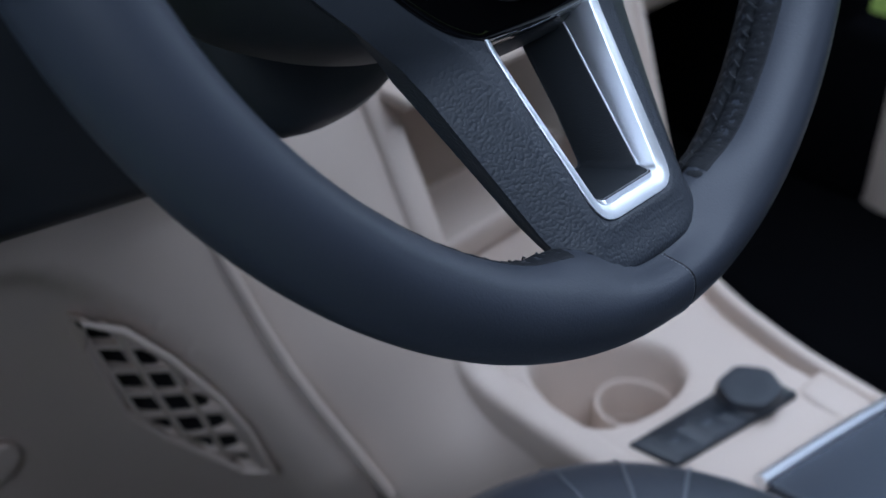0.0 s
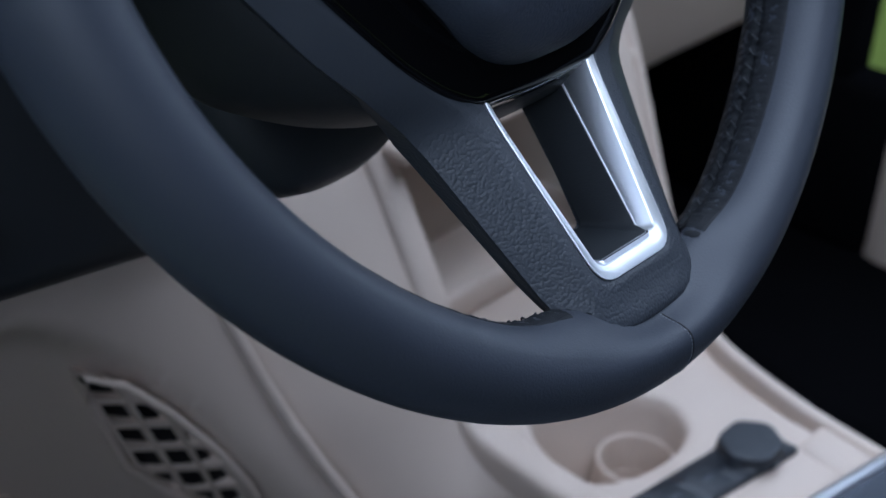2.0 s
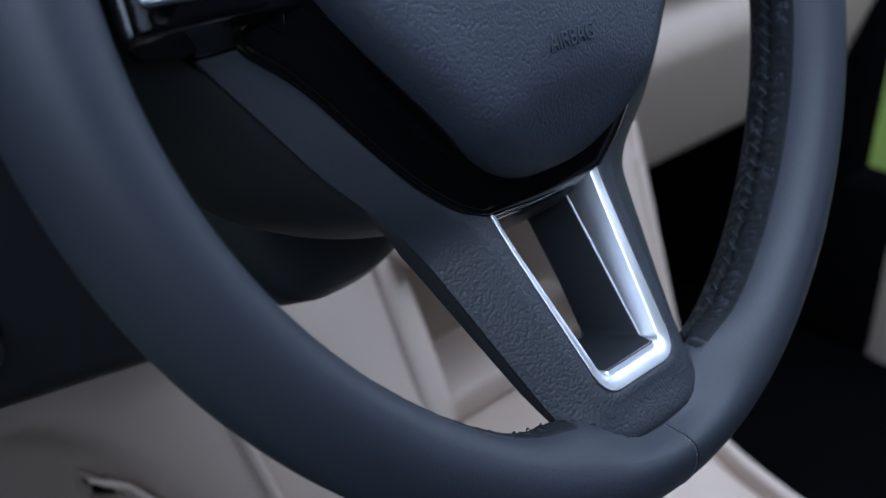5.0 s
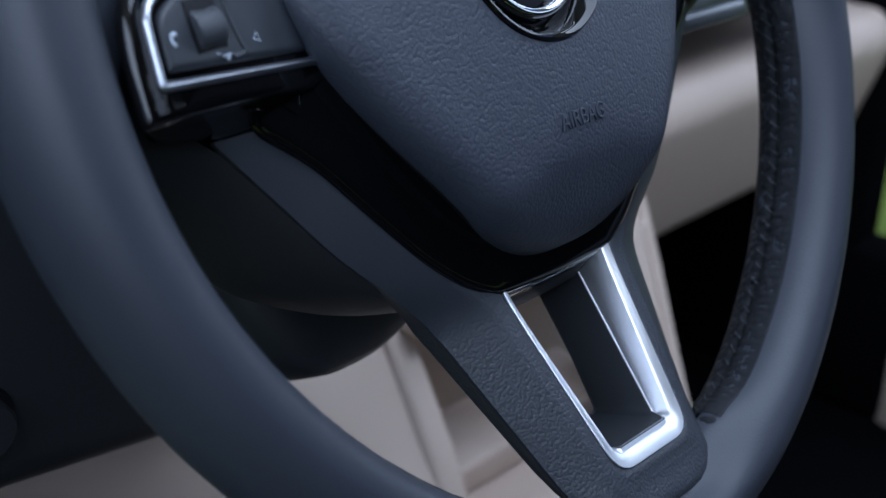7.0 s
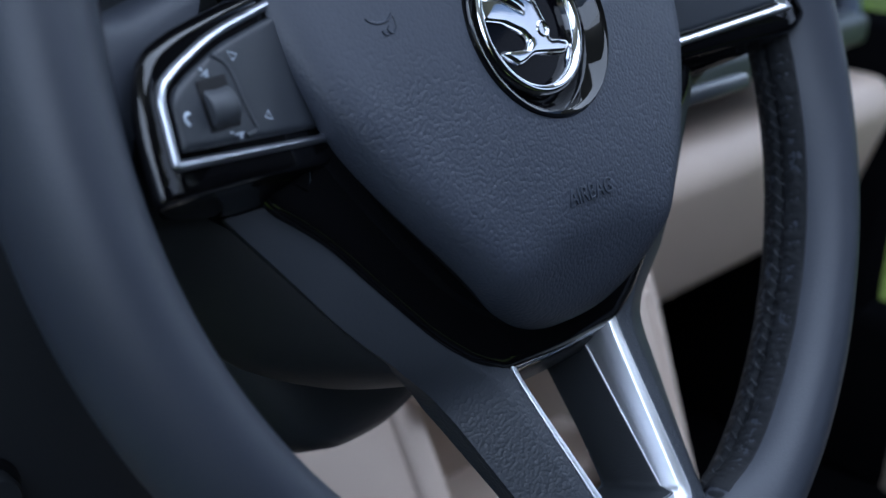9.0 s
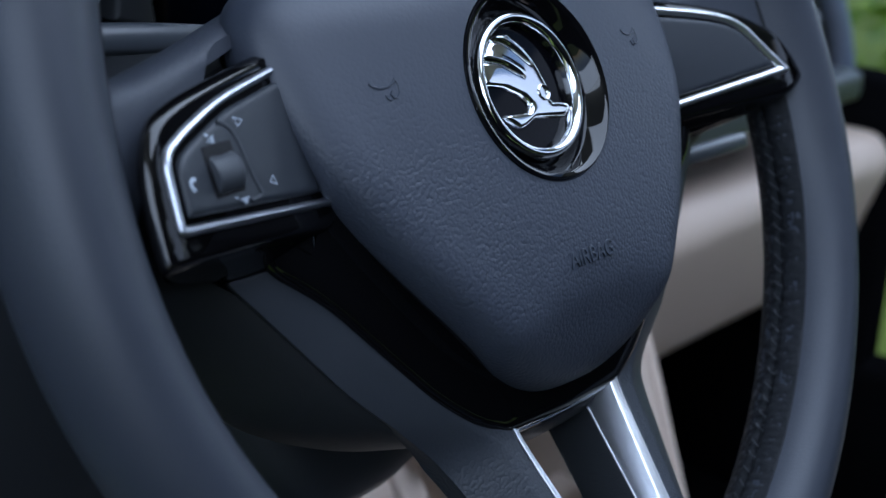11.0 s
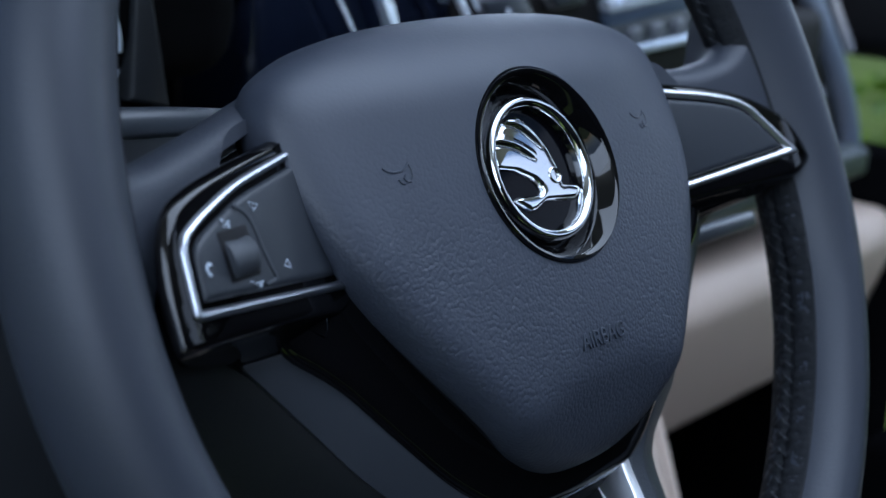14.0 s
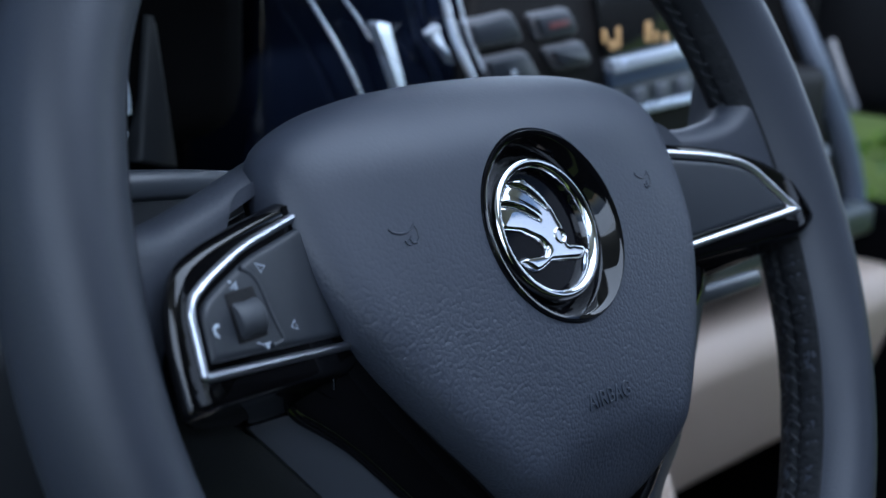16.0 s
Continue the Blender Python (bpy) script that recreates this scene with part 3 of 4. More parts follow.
# chrome bead stands in for the highlight along the gloss bevel
part("trim_edge_glint", tube([(u, -0.0783 + 0.0012 * (u / 0.0325) ** 2, -0.0192) for u in EDGE_U], 0.00045, 8), CHROME, wheel, "thin chrome bead for the highlight on the lower edge")
part("trim_foot", trim_strip(((-0.0776, -0.0180, 1.0), (-0.0784, -0.0190, 1.0), (-0.0790, -0.0200, 0.99), (-0.0814, -0.0240, 0.97), (-0.0816, -0.0260, 0.96))), GLOSS, wheel, "piano black facet under the trim")
part("slot_top", trim_strip(((-0.0806, -0.0235, 0.96), (-0.0812, -0.0240, 0.96), (-0.0864, -0.0305, 0.93), (-0.0864, -0.0330, 0.92), (-0.0820, -0.0400, 0.9))), PLASTIC, wheel, "dark plastic upper end of the slot")

# body of the hub behind the trims
HUB = [(0.0, -0.0770), (0.045, -0.0740), (0.0585, -0.0700), (0.0712, -0.0610), (0.0893, -0.0440), (0.1018, -0.0272), (0.1151, -0.0092), (0.1230, -0.0010), (0.146, 0.0020), (0.152, 0.012), (0.146, 0.032), (0.118, 0.042), (0.090, 0.055), (0.05, 0.065), (0.0, 0.068)]
HRING = round_poly(HUB + [(-u, v) for u, v in HUB[-2:0:-1]], 0.010, 4, 3)


HUB_BACK = [(0.0, -0.0800), (0.0396, -0.0785), (0.0574, -0.0735), (0.0715, -0.0684), (0.0887, -0.0601), (0.1006, -0.0529), (0.1077, -0.0468), (0.1200, -0.0330), (0.1450, -0.0060), (0.150, 0.012), (0.140, 0.032), (0.112, 0.042), (0.085, 0.055), (0.05, 0.065), (0.0, 0.068)]
BRING = round_poly(HUB_BACK + [(-u, v) for u, v in HUB_BACK[-2:0:-1]], 0.010, 4, 3)


def hub_ring(f, w, inset=0.0):
    """Outline of the hub's back cover between its front (0) and its back (1)."""
    return [Vector((p.x, p.y, w)) for p in offset2([a.lerp(b, f) for a, b in zip(HRING, BRING)], inset)]


part("hub_body", loft([hub_ring(1, -0.078, 0.020), hub_ring(1, -0.072, 0.006), hub_ring(1, -0.067, 0.001), hub_ring(1, -0.062), hub_ring(0.86, -0.052), hub_ring(0.62, -0.042), hub_ring(0.32, -0.034), hub_ring(0.08, -0.0285), hub_ring(0, -0.0275, 0.0008), hub_ring(0, -0.0268, 0.004), hub_ring(0, -0.0265, 0.010)]), HUBM, wheel, "matt black back cover of the hub")


# leather-look arms that run from the hub into the rim
ARM_U = [0.066, 0.080, 0.100, 0.115, 0.130, 0.147, 0.157, 0.163, 0.168, 0.175, 0.186]
ARM_TOP = [0.0830, 0.0795, 0.0735, 0.0688, 0.0648, 0.0605, 0.0600, 0.0605, 0.0620, 0.0660, 0.0740]
FLARE_RIGHT = [0.0830, 0.0770, 0.0680, 0.0640, 0.0622, 0.0640, 0.0725, 0.0820, 0.0910, 0.1010, 0.1110]
ARM_LOW_U, ARM_LOW = [0.066, 0.112, 0.121, 0.150, 0.157, 0.162, 0.190], [0.073, 0.0615, 0.046, 0.036, 0.022, 0.014, 0.010]


def arm(sign):
    """Skin through cross sections taken outwards along the spoke."""
    rings = []
    for k in range(49):
        u = 0.066 + 0.112 * k / 48
        top, low = float(np.interp(u, ARM_U, ARM_TOP if sign < 0 else FLARE_RIGHT)), float(np.interp(u, ARM_LOW_U, ARM_LOW))
        front = -0.001 - 0.34 * max(0.0, 0.164 - u)
        ring = [(low, front - 0.040), (low, front - 0.020), (low, front - 0.003), (low + 0.004, front)]
        ring += [(low + 0.004 + (top - 0.013 - low) * f, front) for f in (0.25, 0.5, 0.75, 1.0)]
        ring += [(top - 0.009 + 0.009 * math.sin(q), front - 0.013 * (1 - math.cos(q))) for q in (0.2, 0.45, 0.7, 0.95, 1.2, 1.4, 1.57)]
        ring += [(top - 0.0035, front - 0.020), (top - 0.010, front - 0.030), (top - 0.018, front - 0.040)]
        rings.append([Vector((sign * u, v, w)) for v, w in ring])
    # soften the run of the top edge
    for _ in range(3):
        rings = [rings[0]] + [[(a + b * 2 + c) / 4 for a, b, c in zip(rings[i - 1], rings[i], rings[i + 1])] for i in range(1, len(rings) - 1)] + [rings[-1]]
    return loft(rings)


part("upper_arm", arm(-1), LEATHER, wheel, "smooth dark grey spoke arm")
part("upper_arm", arm(1), LEATHER, wheel, "smooth dark grey spoke arm")


# lower spoke: grained frame round an open slot with a silver inlay
def spoke_w(v):
    s = -0.0752 - v
    return -0.0188 + 0.37 * 0.5 * (s + math.sqrt(s * s + 0.00003))


# half outlines from the upper end of the band beside the hub down to the foot of the spoke
CREASE = [(0.1225, -0.0010), (0.1018, -0.0282), (0.0893, -0.0452), (0.0712, -0.0638), (0.0560, -0.0790), (0.0330, -0.1608)]
BEND = [0.002, 0.010, 0.012, 0.014, 0.014, 0.0035]


def both(half, radii):
    return round_poly([(-u, v) for u, v in half] + [(u, v) for u, v in half[::-1]], radii + radii[::-1], k=5, sub=8)


def spoke_rings():
    outer = both([(0.1212, -0.0010), (0.1006, -0.0272), (0.0880, -0.0440), (0.0700, -0.0628), (0.0550, -0.0785), (0.0280, -0.1605)], [0.002, 0.010, 0.012, 0.014, 0.014, 0.007])
    face = both(CREASE, BEND)
    # along the hub the inner edge of the band runs under the gloss trim
    edge = both([(0.0990, -0.0010), (0.0930, -0.0080), (0.0850, -0.0230), (0.0640, -0.0470), (0.0300, -0.0790), (0.0219, -0.1458)], [0.002, 0.004, 0.010, 0.014, 0.003, 0.0065])
    silv = both([(0.0330, -0.0480), (0.0326, -0.0520), (0.0322, -0.0560), (0.0314, -0.0620), (0.0286, -0.0850), (0.0208, -0.1434)], [0.001, 0.001, 0.001, 0.001, 0.010, 0.0085])
    slot = both([(0.0300, -0.0500), (0.0296, -0.0530), (0.0292, -0.0570), (0.0285, -0.0620), (0.0254, -0.0868), (0.0170, -0.1386)], [0.001, 0.001, 0.001, 0.001, 0.010, 0.0048])
    slot2 = both([(0.0286, -0.0500), (0.0282, -0.0530), (0.0278, -0.0570), (0.0271, -0.0620), (0.0238, -0.0868), (0.0158, -0.1370)], [0.001, 0.001, 0.001, 0.001, 0.010, 0.0030])
    slot3 = both([(0.0270, -0.0500), (0.0266, -0.0530), (0.0262, -0.0570), (0.0255, -0.0620), (0.0222, -0.0838), (0.0132, -0.1346)], [0.001, 0.001, 0.001, 0.001, 0.010, 0.0025])
    back = both([(0.1150, -0.0010), (0.0950, -0.0240), (0.0825, -0.0400), (0.0645, -0.0585), (0.0480, -0.0765), (0.0215, -0.1540)], [0.002, 0.010, 0.012, 0.014, 0.014, 0.007])
    return outer, face, edge, silv, slot, slot2, slot3, back


def lift(ring, h, squash=0.0):
    return [Vector((p.x, p.y, spoke_w(p.y) + h * (1 - squash * max(0, -0.079 - p.y) / 0.08))) for p in ring]


def flank(ring, h, foot, level=0.0):
    """Height of the sloping flanks; they run out flat towards the foot of the spoke."""
    out = []
    for p in ring:
        f = min(max((-0.1400 - p.y) / 0.0150, 0.0), 1.0)
        f = f * f * (3 - 2 * f)
        low = foot if not level else -level - (-foot - level) * min(1.0, (abs(p.x) / 0.032) ** 4)
        near = min(max((-0.060 - p.y) / 0.022, 0.0), 1.0)
        out.append(Vector((p.x, p.y, spoke_w(p.y) + h * (1 - f) * (0.5 + 0.5 * near) + low * f)))
    return out


def between(a, b, f):
    return [p.lerp(q, f) for p, q in zip(a, b)]


o_, f_, e_, s_, i_, i2_, i3_, b_ = spoke_rings()


def shallow(ring, h):
    """The silver wall of the slot: deep at the top, thinning out to the foot, none across the foot."""
    out = []
    for p in ring:
        f = min(max((-0.1352 - p.y) / 0.0016, 0.0), 1.0)
        out.append(Vector((p.x, p.y, spoke_w(p.y) + h * (1 - 0.76 * max(0, -0.079 - p.y) / 0.08) * (1 - 0.92 * f))))
    return out


SPOKE_RINGS = [lift(i3_, -0.034, 0.15), flank(b_, -0.028, -0.020), flank(o_, -0.0215, -0.0175), flank(o_, -0.0195, -0.0160), flank(between(o_, f_, 0.80), -0.0130, -0.0098), flank(between(o_, f_, 0.95), -0.0112, -0.0086, 0.0030), flank(f_, -0.0100, -0.0076, 0.0012), flank(between(f_, e_, 0.07), -0.0088, -0.0064, 0.0002)]
# two facets: a sloping flank and a flatter strip beside the inlay, with a soft edge between them
FACETS = ((0.2, -0.0065), (0.4, -0.0038), (0.58, -0.0014), (0.68, -0.0002), (0.73, 0.0003), (0.79, 0.0005), (0.93, 0.0006))
SPOKE_RINGS += [flank(between(f_, e_, q), h, -0.0066 * (1 - q) ** 1.6 + 0.0004, -0.0004) for q, h in FACETS]
SPOKE_RINGS += [lift(e_, 0.0009), lift(between(e_, s_, 0.5), 0.0007), lift(s_, 0.0002), lift(s_, -0.002)]
spoke = part("lower_spoke", loft(SPOKE_RINGS, cap0=False, cap1=False), SPOKE_GRAIN, wheel, "grained lower spoke with an open slot")
part("silver_inlay", loft([lift(s_, -0.002), lift(s_, 0.0006), lift(s_, 0.0009), lift(offset2(s_, 0.0003), 0.0012), lift(offset2(s_, 0.0007), 0.0012), lift(between(s_, i_, 0.5), 0.0008), lift(offset2(i_, -0.0003), 0.0001), lift(i_, -0.0002), lift(offset2(i_, 0.0002), -0.0006), shallow(i2_, -0.0142), shallow(offset2(i2_, 0.0004), -0.0142), shallow(offset2(i2_, 0.0004), -0.0152)], cap0=False, cap1=False), SATIN, spoke, "satin silver U-shaped inlay")
part("slot_wall", loft([shallow(offset2(i2_, 0.0001), -0.0145), shallow(offset2(i2_, 0.0006), -0.0147), lift(between(i2_, i3_, 0.4), -0.0185, 0.7), lift(i3_, -0.0370, 0.32)], cap0=False, cap1=False), PLASTIC, spoke, "dark plastic inner wall of the slot")


# ---- steering column ----
column = empty("steering_column", WHEEL, "dark grey plastic steering column shroud with two stalks", "steering column")


def shroud(bm_levels, ring):
    rings = []
    for s, w in bm_levels:
        rings.append([Vector((p.x * s, (p.y + 0.03) * s - 0.03, w)) for p in ring])
    return loft(rings)


SHR = round_poly([(-0.066, -0.070), (-0.045, -0.1075), (0.012, -0.1075), (0.058, -0.072), (0.066, 0.045), (-0.066, 0.045)], [0.03, 0.035, 0.040, 0.04, 0.02, 0.02], 6, 3)
part("lower_shroud", shroud([(0.80, -0.108), (0.92, -0.112), (0.98, -0.120), (1.0, -0.134), (1.03, -0.20), (1.06, -0.34)], SHR), PLASTIC, column, "matt dark grey shroud")
NECK = round_poly([(-0.060, -0.060), (-0.030, -0.078), (0.030, -0.078), (0.060, -0.060), (0.060, 0.050), (-0.060, 0.050)], 0.025, 5, 3)
part("neck", shroud([(0.9, -0.045), (1.0, -0.055), (1.0, -0.125)], NECK), PLASTIC, column)


def stalk(pts, r, end):
    return tube(spline(pts, 24, False), [r * (0.8 + 0.4 * min(1, k / 18)) if k < 22 else r * (1.1 - 0.3 * (k - 21)) for k in range(24)], 16, flat=0.62)


part("stalk", stalk([(-0.02, 0.066, -0.080), (-0.055, 0.0735, -0.076), (-0.090, 0.0772, -0.071), (-0.135, 0.080, -0.066)], 0.0044, 0), STALK, column, "dark grey control stalk")
part("stalk", rounded_box(0.162, -0.0120, -0.066, 0.124, 0.0080, 0.012, 0.0025), STALK, column, "flat dark grey control stalk")


# ---- lower dash and centre console ----
def sweep_grid(A, B, n, m, bulge=0.0):
    """Surface ruled between two space curves."""
    a, b = spline(A, n, False), spline(B, n, False)
    bm = bmesh.new()
    vs = []
    for i in range(n):
        row = []
        for j in range(m):
            f = j / (m - 1)
            p = a[i].lerp(b[i], f)
            p = p + Vector((-0.6, -0.7, 0.2)) * bulge * math.sin(math.pi * f)
            row.append(bm.verts.new(p))
        vs.append(row)
    for i in range(n - 1):
        for j in range(m - 1):
            bm.faces.new((vs[i][j], vs[i + 1][j], vs[i + 1][j + 1], vs[i][j + 1]))
    return bm


def ridge_x(z):
    return float(np.interp(z, [0.08, 0.165, 0.315, 0.44, 0.485, 0.53], [0.224, 0.189, 0.109, 0.052, 0.026, 0.003]))


# border of the field round the grille
FIELD_X = [-0.40, -0.07, -0.0542, -0.0332, -0.0013, 0.0335, 0.0646, 0.095, 0.1241, 0.20]
FIELD_Z = [0.50, 0.482, 0.4742, 0.4571, 0.423, 0.3729, 0.3208, 0.265, 0.2107, 0.05]


def lean(p):
    """The lower dash leans away towards the floor on the left and comes forward to the console at the ridge."""
    p, hinge = Vector(p), Vector((-0.35, -0.265, 0.87))
    g = min(max((p.x - ridge_x(p.z) + 0.15) / 0.15, 0.0), 1.0)
    g = g * g * (3 - 2 * g)
    tuck = 0.45 * min(0.16, max(0.0, float(np.interp(p.x, FIELD_X, FIELD_Z)) - max(p.z, 0.20)))
    return hinge + (p - hinge) * (1.0 + (0.45 - 0.80 * g) * max(0.0, 0.47 - max(p.z, 0.20)) + tuck)


console = empty("centre_console", pose(0, 0, 0), "beige plastic centre console with cup holder tray", "centre console")
BAND = [(0.30, 0.530), (0.275, 0.490), (0.250, 0.450), (0.216, 0.392), (0.190, 0.335), (0.165, 0.308), (0.120, 0.300), (0.060, 0.296), (0.0, 0.291), (-0.06, 0.285), (-0.20, 0.275), (-0.40, 0.27)]


def band(path3, width, name, label):
    """Rounded raised border that follows the console from the dash down and back; path3 is its inner or outer upper edge."""
    path = spline(path3, 60, False)
    prof = round_poly([(0, -0.03), (width, -0.03), (width, 0.0), (0, 0.0)] if width > 0 else [(width, -0.03), (0, -0.03), (0, 0.0), (width, 0.0)], [0.002, 0.002, 0.008, 0.008], 4, 2)
    rings = []
    for i, p in enumerate(path):
        t = (path[min(i + 1, 59)] - path[max(i - 1, 0)]).normalized()
        nrm = Vector((0, t.z, -t.y)).normalized()
        if nrm.z < 0:
            nrm = -nrm
        rings.append([Vector((p.x + q.x, p.y + nrm.y * q.y, p.z + nrm.z * q.y)) for q in prof])
    return part(name, loft(rings), BEIGE, console, label)


RIGHT = [(0.478, 0.290, 0.550), (0.472, 0.262, 0.510), (0.465, 0.236, 0.466), (0.445, 0.178, 0.358), (0.432, 0.148, 0.322), (0.419, 0.115, 0.303), (0.399, 0.045, 0.298), (0.393, -0.030, 0.292), (0.391, -0.20, 0.278), (0.391, -0.40, 0.27)]
band([(0.196, y, z) for y, z in BAND], 0.026, "border", "rounded beige border")
band(RIGHT, -0.011, "border", "rounded beige border")
band([(x - 0.011, y, z - (0.0120 if 0.012 < y < 0.14 else 0.0)) for x, y, z in RIGHT[:7]] + [(0.3855, 0.016, 0.2850), (0.3845, 0.008, 0.2940)] + [(x - 0.011, y, z) for x, y, z in RIGHT[7:]], -0.036, "border", "shallow slot beside the border")
RIDGE = [(0.003, 0.275, 0.530), (0.026, 0.262, 0.485), (0.052, 0.250, 0.440), (0.109, 0.246, 0.315), (0.189, 0.235, 0.165)]
RIDGE = [lean(p) for p in RIDGE] + [Vector((0.190, 0.10, 0.13)), Vector((0.195, 0.0, 0.10)), Vector((0.195, -0.4, 0.10))]
LIP = [(0.198, 0.300, 0.520), (0.198, 0.275, 0.480), (0.198, 0.250, 0.440), (0.198, 0.208, 0.370), (0.198, 0.160, 0.290), (0.198, 0.08, 0.28), (0.198, 0.0, 0.275), (0.198, -0.40, 0.255)]
part("side_wall", sweep_grid(RIDGE, LIP, 60, 20, 0.004), BEIGE, console, "curved beige side wall")
part("ridge", tube(spline([(x + 0.001, y - 0.0070, z + 0.002) for x, y, z in RIDGE[:5]], 50, False), 0.0042, 12), BEIGE, console, "slim raised ridge")
part("side_wall", sweep_grid([(x - 0.002, y, 0.08) for x, y, z in RIGHT], [(x - 0.002, y, z - 0.012) for x, y, z in RIGHT], 60, 6), BEIGE, console)
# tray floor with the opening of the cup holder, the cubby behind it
part("cubby_back", rounded_box(0.345, 0.330, 0.42, 0.31, 0.02, 0.40, 0.004), BEIGE_SHADED, console, "back of the open cubby with shade in its colour")
part("cubby_shelf", rounded_box(0.338, 0.290, 0.3185, 0.262, 0.070, 0.027, 0.006), BEIGE, console, "cubby shelf")
part("cubby_divider", rounded_box(0.335, 0.285, 0.470, 0.25, 0.09, 0.010, 0.004), BEIGE, console)


POCKET = spline([(x - 0.011, y - 0.007, 0) for x, y, _ in [(0.250, 0.162, 0), (0.230, 0.124, 0), (0.231, 0.094, 0), (0.256, 0.076, 0), (0.296, 0.070, 0), (0.328, 0.080, 0), (0.340, 0.108, 0), (0.324, 0.136, 0), (0.285, 0.158, 0)]], 64)


def tray():
    """Floor plate with the pocket of the cup holder sunk into it."""
    c = Vector((0.262, 0.103))
    inner = [Vector((p.x, p.y)) for p in POCKET]
    outer = []
    for p in inner:
        d = (p - c).normalized()
        s = 9.0
        for lim, comp in ((0.372 - c.x, d.x), (c.x - 0.219, -d.x), (0.328 - c.y, d.y), (c.y + 0.42, -d.y)):
            if comp > 1e-6:
                s = min(s, lim / comp)
        outer.append(c + d * s)

    def zf(p):
        return 0.294 + (p.y - 0.05) * 0.05
    levels = [(p, 0.0) for p in (outer, [a.lerp(b, 0.5) for a, b in zip(outer, inner)], [a.lerp(b, 0.93) for a, b in zip(outer, inner)], inner)]
    rings = [[Vector((p.x, p.y, zf(p) + h)) for p in r] for r, h in levels]
    for d, h in ((0.002, -0.001), (0.004, -0.004), (0.006, -0.012), (0.009, -0.060), (0.014, -0.068), (0.022, -0.070)):
        rings.append([Vector((p.x, p.y, zf(p) + h)) for p in [q + (c - q).normalized() * d for q in inner]])
    return loft(rings, cap0=False, cap1=True)


part("tray", tray(), BEIGE, console, "beige tray with a sunk cup holder")
cup = lathe([(0.0285, -0.062), (0.0285, -0.003), (0.0277, -0.0006), (0.0262, 0.0), (0.0248, -0.0008), (0.0240, -0.004), (0.0236, -0.030), (0.0225, -0.0305), (0.0220, -0.062)], 48)
bmesh.ops.translate(cup, vec=(0.2945, 0.0985, 0.2660), verts=cup.verts)
part("cup_ring", cup, BEIGE, console, "stepped beige ring inside the cup holder")

# dark switch strip across the console, its rotary knob
ZS = 0.296


def plate_mesh(corners, z0, z1, r=0.004, inset=0.0015):
    ring = round_poly(corners, r, 4, 2)
    return loft([[Vector((p.x, p.y, h)) for p in offset2(ring, d)] for d, h in ((0, z0), (0, z1 - inset), (inset * 0.4, z1 - inset * 0.3), (inset, z1))])


strip = part("switch_strip", plate_mesh([(0.226, 0.060), (0.231, 0.027), (0.346, 0.008), (0.346, 0.043)], 0.280, ZS + 0.0012, 0.002), BUTTON)
tagged(strip, "matt dark grey switch strip set across the console", "switch strip")
for x, y in ((0.247, 0.040), (0.276, 0.035)):
    part("key", plate_mesh([(x - 0.010, y + 0.011), (x - 0.010, y - 0.011), (x + 0.010, y - 0.014), (x + 0.010, y + 0.008)], ZS, ZS + 0.0020, 0.002, 0.0006), BUTTON, strip)
    part("key_sign", plate_mesh([(x - 0.004, y + 0.002), (x - 0.004, y - 0.002), (x + 0.004, y - 0.003), (x + 0.004, y + 0.001)], ZS, ZS + 0.0024, 0.001, 0.0004), STALK, strip, "pale printed bar")
bm = lathe([(0.0245, 0.0), (0.0242, 0.0015), (0.0228, 0.0025), (0.0226, 0.0090), (0.0216, 0.0106), (0.0195, 0.0110), (0.0100, 0.0106), (0.0005, 0.0105)], 40, True)
for v_ in bm.verts:
    a = math.atan2(v_.co.y, v_.co.x)
    k = 1.0 + 0.035 * math.cos(6 * a) * (1 if 0.002 < v_.co.z < 0.0108 else 0)
    v_.co = (v_.co.x * k, v_.co.y * k * 0.88, v_.co.z * 0.85 + ZS + 0.001)
bmesh.ops.translate(bm, vec=(0.3195, 0.030, 0), verts=bm.verts)
part("rotary_knob", bm, BUTTON, strip, "ribbed dark grey rotary knob")

# gear selector surround with bright edge, leather boot
surround = part("gear_surround", plate_mesh([(0.247, -0.024), (0.372, -0.046), (0.372, -0.30), (0.247, -0.30)], 0.27, 0.305, 0.003, 0.002), SKY_SHEEN)
tagged(surround, "gloss black gear selector surround with a bright edge", "gear surround")
part("bright_edge", tube([(0.245, -0.0215, 0.304), (0.30, -0.031, 0.305), (0.374, -0.0445, 0.304)], 0.0052, 8), SATIN, surround, "satin silver front edge")
part("park_sign", tube([(0.345 + 0.008 * math.cos(a), -0.075 + 0.011 * math.sin(a), 0.3062) for a in [2 * math.pi * k / 24 for k in range(20)]], 0.0012, 6), GREY, surround, "printed ring sign")

# driver's seat cushion, its front corner
def seat_ring(inset, z):
    ring = round_poly([(-0.33, 0.080), (-0.33, -0.42), (0.205, -0.42), (0.205, 0.080)], [0.10, 0.03, 0.03, 0.19], 12, 8)
    return [Vector((p.x, p.y, z)) for p in offset2(ring, inset)]


SEAT_LEVELS = ((0.020, 0.16), (0.004, 0.22), (0.0, 0.30), (0.004, 0.335), (0.014, 0.356), (0.030, 0.368), (0.055, 0.374), (0.10, 0.376))
seat = part("driver_seat_cushion", loft([seat_ring(d, z) for d, z in SEAT_LEVELS]), LEATHER)
tagged(seat, "dark leather seat cushion with pale stitched seams", "seat")
